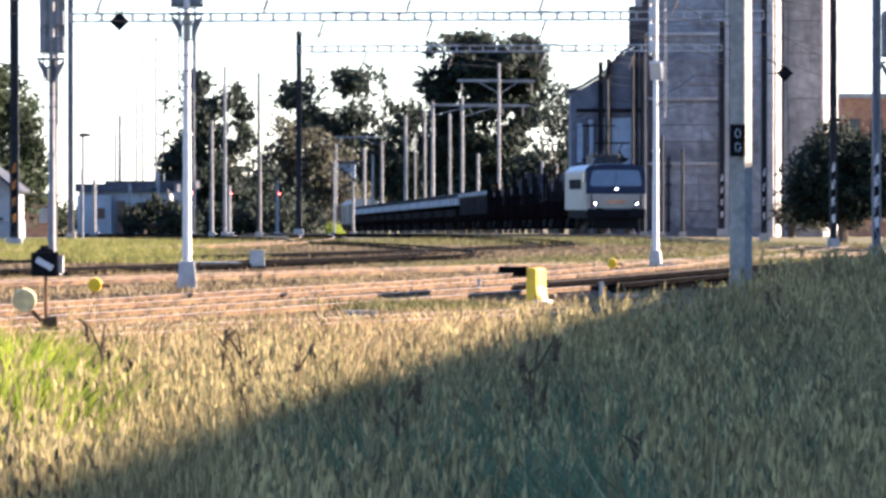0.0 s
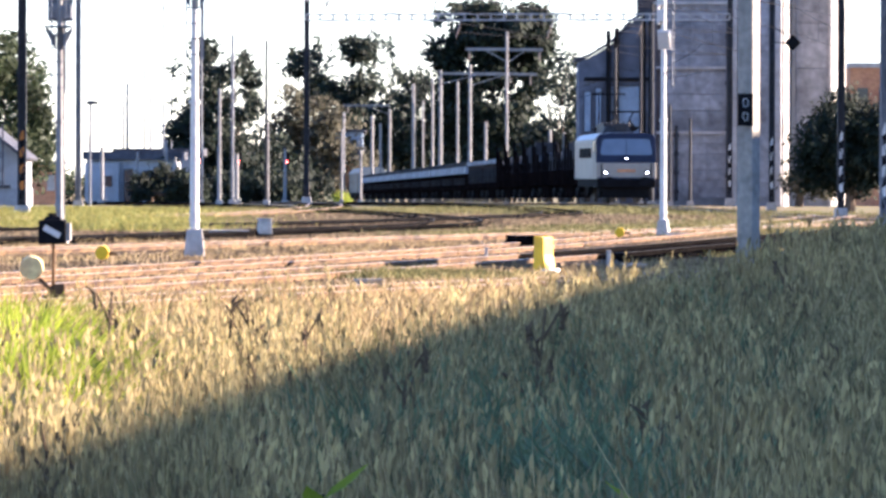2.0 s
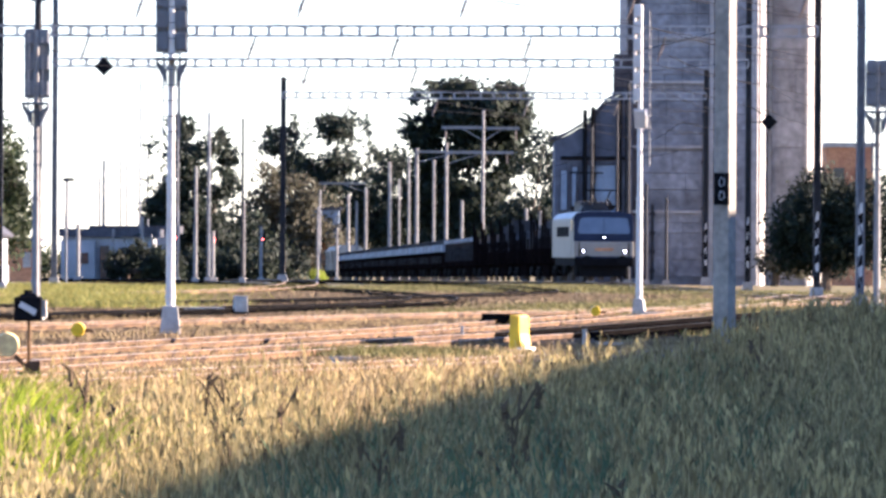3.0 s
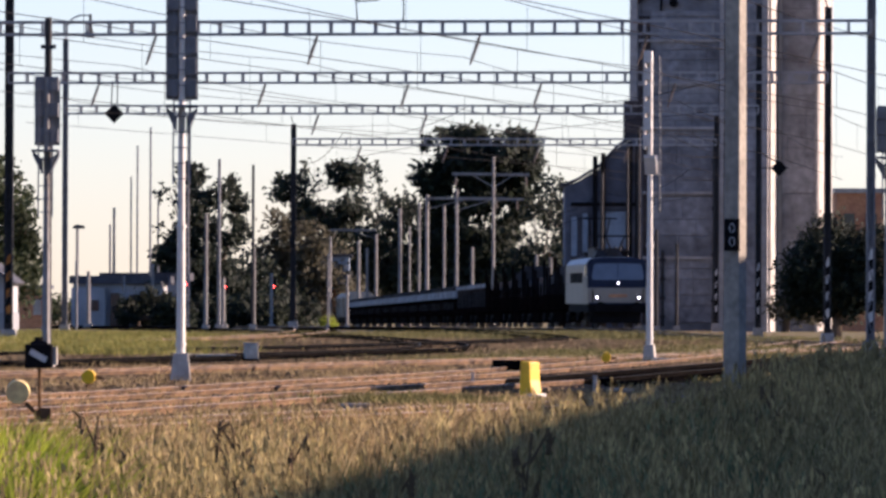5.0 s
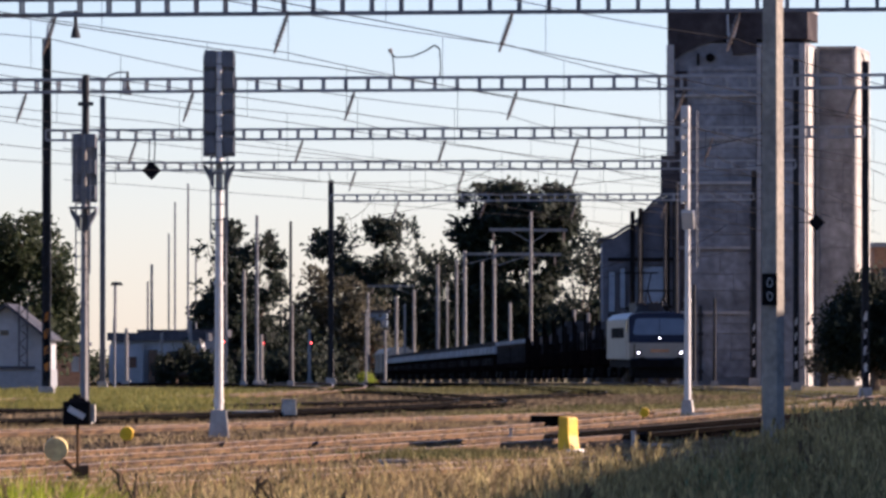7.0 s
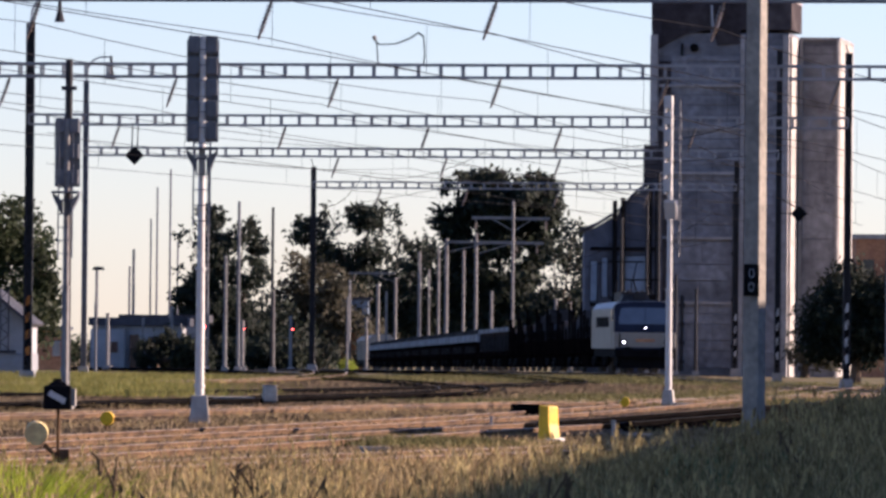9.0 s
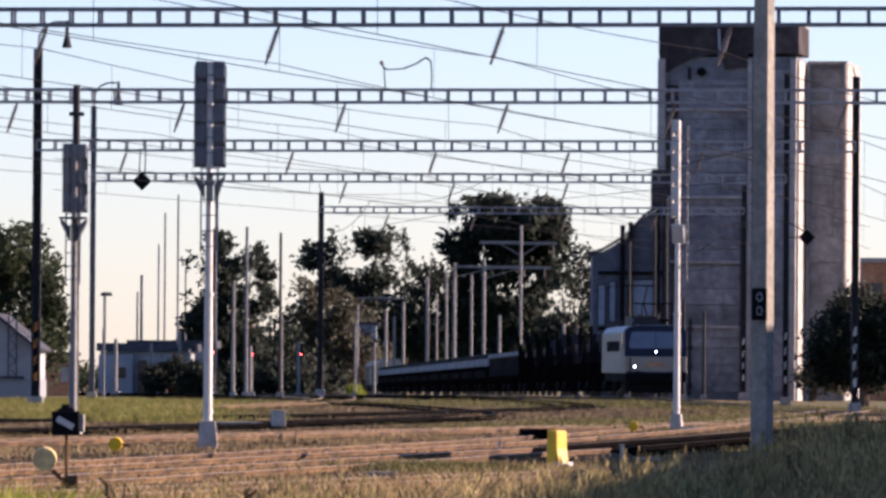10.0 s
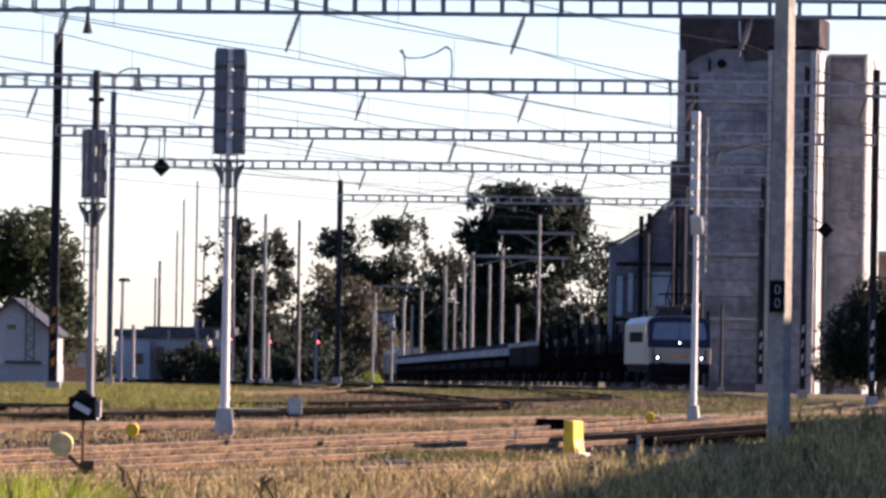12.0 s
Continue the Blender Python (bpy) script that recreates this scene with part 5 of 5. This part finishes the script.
def blades(name, count, place, height, width, mat, label, seed, category="grass", lean=0.35, near=False):
    rnd = random.Random(seed)
    vs, fs = [], []
    for _ in range(count):
        spot = place(rnd)
        if spot is None:
            continue
        x, y, k = spot
        h = height * k * rnd.uniform(0.5, 1.15)
        a = rnd.uniform(0, 2 * math.pi)
        w = width * rnd.uniform(0.6, 1.3) * (min(y, 110) / 40 if near else 1)
        b = rnd.gauss(0, lean) * h
        c = rnd.gauss(0, lean) * h
        ux, uy = math.cos(a) * w / 2, math.sin(a) * w / 2
        z = ground_z(y) - 0.06
        n = len(vs)
        vs += [(x - ux, y - uy, z), (x + ux, y + uy, z), (x + b * 0.35 + ux * 0.8, y + c * 0.35 + uy * 0.8, z + h * 0.6), (x + b * 0.35 - ux * 0.8, y + c * 0.35 - uy * 0.8, z + h * 0.6), (x + b, y + c, z + h)]
        fs += [(n, n + 1, n + 2, n + 3), (n + 3, n + 2, n + 4)]
    tagged(raw(name, vs, fs, mat), label, category, kind="stuff")


def in_meadow(rnd):
    y = 15 + 110 * rnd.random() ** 1.25
    half = 0.082 * y + 0.6
    x = rnd.uniform(-half, half)
    if y > meadow_edge(x) + rnd.gauss(0, 1.2):
        return None
    clump = 0.8 + 0.45 * noise.noise(Vector((x * 0.9, y * 0.35, 1))) + 0.2 * noise.noise(Vector((x * 3, y * 1.2, 5)))
    return x, y, max(0.35, clump)


blades("meadow_grass", 190000, in_meadow, 0.72, 0.021, BLADE, "tall uncut meadow grass going dry", 1, lean=0.3, near=True)
blades("dry_stalks", 26000, in_meadow, 0.95, 0.014, STALK, "dry brown grass stalks", 2, lean=0.2, near=True)


def plumes(count, seed):
    """Reed-grass seed heads on thin stems, in loose groups."""
    rnd = random.Random(seed)
    vs, fs = [], []
    for _ in range(count):
        spot = in_meadow(rnd)
        if spot is None:
            continue
        x, y, k = spot
        if noise.noise(Vector((x * 1.3, y * 0.3, 4))) < -0.12 + 0.2 * rnd.random():
            continue
        h = 0.5 + 0.5 * rnd.random() * k
        lx, ly = rnd.gauss(0, 0.1), rnd.gauss(0, 0.1)
        far = max(1.0, min(y, 80) / 40)
        n = len(vs)
        vs += [(x - 0.004 * far, y, 0), (x + 0.004 * far, y, 0), (x + lx, y + ly, h)]
        fs.append((n, n + 1, n + 2))
        droop = rnd.gauss(0, 0.05)
        long = rnd.uniform(0.1, 0.2)
        for j in range(11):
            t = j / 10
            spread = (0.004 + 0.012 * math.sin(math.pi * min(1, t + 0.2))) * far
            p = Vector((x + lx * (0.9 + 0.1 * t) + droop * t * t + rnd.gauss(0, spread), y + ly + rnd.gauss(0, spread), h - long * 0.6 + long * t))
            r = rnd.uniform(0.005, 0.011) * far
            q, up = Vector((rnd.uniform(-1, 1), rnd.uniform(-1, 1), 0.2)) * r, Vector((rnd.gauss(0, 0.5), rnd.gauss(0, 0.5), rnd.uniform(2.0, 4.2))) * r
            n = len(vs)
            vs += [p - up, p + q, p + up, p - q]
            fs.append((n, n + 1, n + 2, n + 3))
    tagged(raw("seed_heads", vs, fs, PLUME), "pale brown feathery reed-grass seed heads", "grass", kind="stuff")


plumes(30000, 8)


def tall_weeds(count, seed):
    """Dead branching weed stems that stand above the grass."""
    rnd = random.Random(seed)
    stand = [(-0.92, 35.0), (-0.83, 35.6), (-1.02, 36.2), (-1.9, 34.0), (0.35, 31.0)]
    while len(stand) < count:
        spot = in_meadow(rnd)
        if spot and 22 < spot[1] < 60:
            stand.append(spot[:2])
    for i, (x, y) in enumerate(stand):
        root = thing("dead_weed", pose(x, y, -0.05, 0, 0, rnd.uniform(0, 360)), "dead brown branching weed above the grass", "weed", "dead weeds in the meadow")
        h = rnd.uniform(0.9, 1.1) if i < 5 else rnd.uniform(0.75, 1.05)
        bm = bmesh.new()
        lean = rnd.gauss(0, 0.14)
        rod(bm, (0, 0, 0), (lean, 0, h), 0.013, 0.006, 5)
        for j in range(6):
            t = 0.45 + 0.08 * j
            a = j * 2.4
            tip = Vector((lean * t + 0.1 * math.cos(a), 0.1 * math.sin(a), h * (t + 0.16)))
            rod(bm, (lean * t, 0, h * t), tip, 0.008, 0.006, 4)
            for q in range(4):
                rod(bm, tip - Vector((0, 0, 0.02 + q * 0.03)), tip + Vector((rnd.gauss(0, 0.025), rnd.gauss(0, 0.025), 0.02 - q * 0.02)), 0.016, 0.005, 4)
        part("stem", bm, DEAD, root)


tall_weeds(12, 14)


def low_band(rnd):
    x = rnd.uniform(-9, 6)
    y = rnd.uniform(42, 100)
    lim = 79 + (x + 5) * 2.6
    if y > lim + rnd.gauss(0, 1) or y < meadow_edge(x) - 3:
        return None
    return x, y, 0.5 + 0.6 * rnd.random()


blades("dry_verge", 45000, low_band, 0.3, 0.03, STALK, "dry golden grass beside the track", 9, lean=0.5)


def in_weeds(rnd):
    cx, cy, s = rnd.choice(((0.7, 24, 0.5), (1.0, 31, 0.7), (0.2, 36, 0.6), (1.5, 40, 0.6), (-0.2, 28, 0.4), (1.9, 52, 0.8), (2.4, 60, 1.0)))
    x, y = rnd.gauss(cx, s * 0.6), rnd.gauss(cy, s * 3)
    return (x, y, 0.85) if y < meadow_edge(x) and y > 13 else None


blades("fresh_weeds", 5000, in_weeds, 0.9, 0.04, WEED, "broad-leaved fresh green weeds", 3, lean=0.5)


def broadleaf_weed(x, y, base, turn):
    """A small fresh plant: a stem with broad pointed leaves."""
    root = thing("broadleaf_weed", pose(x, y, 0, 0, 0, turn), "fresh bright green broad-leaved weed in the grass", "weed", "green weeds in the meadow")
    bm = bmesh.new()
    rod(bm, (0, 0, 0), (0.01, 0, base), 0.006, 0.004, 5)
    part("stem", bm, LEAF, root)
    for i in range(9):
        a, z = i * 2.4, base * (0.5 + 0.06 * i)
        d = Vector((math.cos(a), math.sin(a), 0.35 + 0.04 * i))
        w = Vector((-math.sin(a), math.cos(a), 0)) * 0.036
        p = Vector((0.01, 0, z))
        bm = bmesh.new()
        v = [bm.verts.new(q) for q in (p, p + d * 0.05 + w, p + d * 0.1 + w * 0.8, p + d * 0.15, p + d * 0.1 - w * 0.8, p + d * 0.05 - w, p + d * 0.07 - Vector((0, 0, 0.012)))]
        for k in range(6):
            bm.faces.new((v[k], v[(k + 1) % 6], v[6]))
        part("leaf", bm, LIME, root)


for x, y, base, turn in ((-0.37, 18.0, 0.78, 10), (0.3, 18.5, 0.6, 80), (0.62, 19.5, 0.66, 140)):
    broadleaf_weed(x, y, base, turn)


def in_lime(rnd):
    y = rnd.uniform(30, 43)
    x = -0.071 * y + rnd.gauss(0, 0.14)
    return (x, y, 0.9)


blades("lime_weeds", 7000, in_lime, 0.95, 0.04, LIME, "yellow-green weeds in the sun", 4, lean=0.4)


def in_yard(rnd):
    cx, cy, sx, sy = rnd.choice(((8.5, 178, 3, 8), (10, 200, 3, 12), (5, 182, 2.5, 6), (12, 240, 4, 15), (2.5, 165, 3, 4), (7.0, 121, 1.2, 5), (-0.5, 99, 1.2, 1.5), (0, 262, 6, 18), (6, 275, 5, 18), (-8, 262, 5, 18)))
    return rnd.gauss(cx, sx * 0.6), rnd.gauss(cy, sy * 0.6), rnd.uniform(0.4, 1.1)


def left_verge(rnd):
    y = rnd.uniform(172, 262)
    x = -0.058 * y + rnd.gauss(0, 0.010) * y
    return x, y, rnd.uniform(0.5, 1.2)


blades("verge_grass", 50000, left_verge, 0.3, 0.035, VERGE, "green and yellow rough grass along the yard", 10)
blades("yard_grass", 100000, in_yard, 0.24, 0.03, BLADE, "short rough grass between the tracks", 5)


def tufts(rnd):
    y = rnd.uniform(62, 150)
    x = rnd.uniform(-0.08, 0.08) * y
    if 0 < x and 112 < y < 150 and abs(x - 0.9 - (y - 114.5) * 0.183) < 2.2:
        return None
    if noise.noise(Vector((x * 0.35, y * 0.13, 9))) < 0.03 - 0.1 * rnd.random():
        return None
    return x, y, rnd.uniform(0.3, 1.2)


blades("track_tufts", 90000, tufts, 0.2, 0.018, STALK, "sparse dry tufts in the ballast", 6)


def on_dark_track(x, y):
    """Whether a spot lies on one of the dark beds near the viewer."""
    for (ax, ay), (bx, by) in (((0.9, 114.5), (2.7, 123)), ((2.7, 123), (6.9, 147.5)), ((6.9, 147.5), (13, 185)), ((-10.1, 146), (-4.5, 170)), ((-16, 129), (-10.1, 146)), ((-4.5, 170), (-0.6, 188))):
        t = max(0, min(1, ((x - ax) * (bx - ax) + (y - ay) * (by - ay)) / ((bx - ax) ** 2 + (by - ay) ** 2)))
        if math.hypot(x - ax - t * (bx - ax), y - ay - t * (by - ay)) < 2.4:
            return True
    return False


def stones(count, seed):
    """Loose ballast stones over the beds."""
    rnd = random.Random(seed)
    vs, fs = [], []
    for _ in range(count):
        y = rnd.uniform(66, 240)
        x = rnd.uniform(-0.075, 0.075) * y
        if on_dark_track(x, y):
            continue
        r = rnd.uniform(0.02, 0.06) * (1 if y < 150 else y / 150)
        a = rnd.uniform(0, 6.28)
        n = len(vs)
        for k in range(3):
            vs.append((x + r * math.cos(a + 2.1 * k), y + r * math.sin(a + 2.1 * k), -0.02 + rnd.uniform(0, 0.03)))
        vs.append((x + rnd.gauss(0, 0.01), y, 0.03 + r * rnd.uniform(0.5, 1.1)))
        fs += [(n, n + 1, n + 3), (n + 1, n + 2, n + 3), (n + 2, n, n + 3)]
    tagged(raw("loose_stones", vs, fs, STONE), "loose tan and brown ballast stones", "ballast", kind="stuff")


stones(120000, 12)


# ---- what moves ----
def motions():
    """The train creeps towards the viewer, slowly gathering speed."""
    run = [(0.0, 0.0), (1.25, 1.1), (2.5, 2.3), (3.5, 3.4), (5.3, 5.5), (6.5, 7.0), (7.2, 7.9), (8.8, 10.0), (9.5, 11.1), (10.5, 12.9), (11.5, 14.8), (12.0, 15.8)]
    turn = math.degrees(math.atan(-SLANT))
    turns = [0.3 * i for i in range(41)]
    for ob, y0 in TRAIN:
        rows = []
        for t, s in run:
            x, y = tr(y0 - s)
            tip = 0.28 if y > 311 else 0.0
            rows.append((t, pose(x, y, ground_z(y) + 0.165, -tip, 0, turn)))
        walk(ob, rows)
        for wheels in [c for c in ob.children_recursive if c.name.startswith("wheelset")]:
            at = wheels.location.copy()
            walk(wheels, [(t, pose(at.x, at.y, at.z, math.degrees(np.interp(t, *zip(*run)) / 0.46))) for t in turns])


motions()
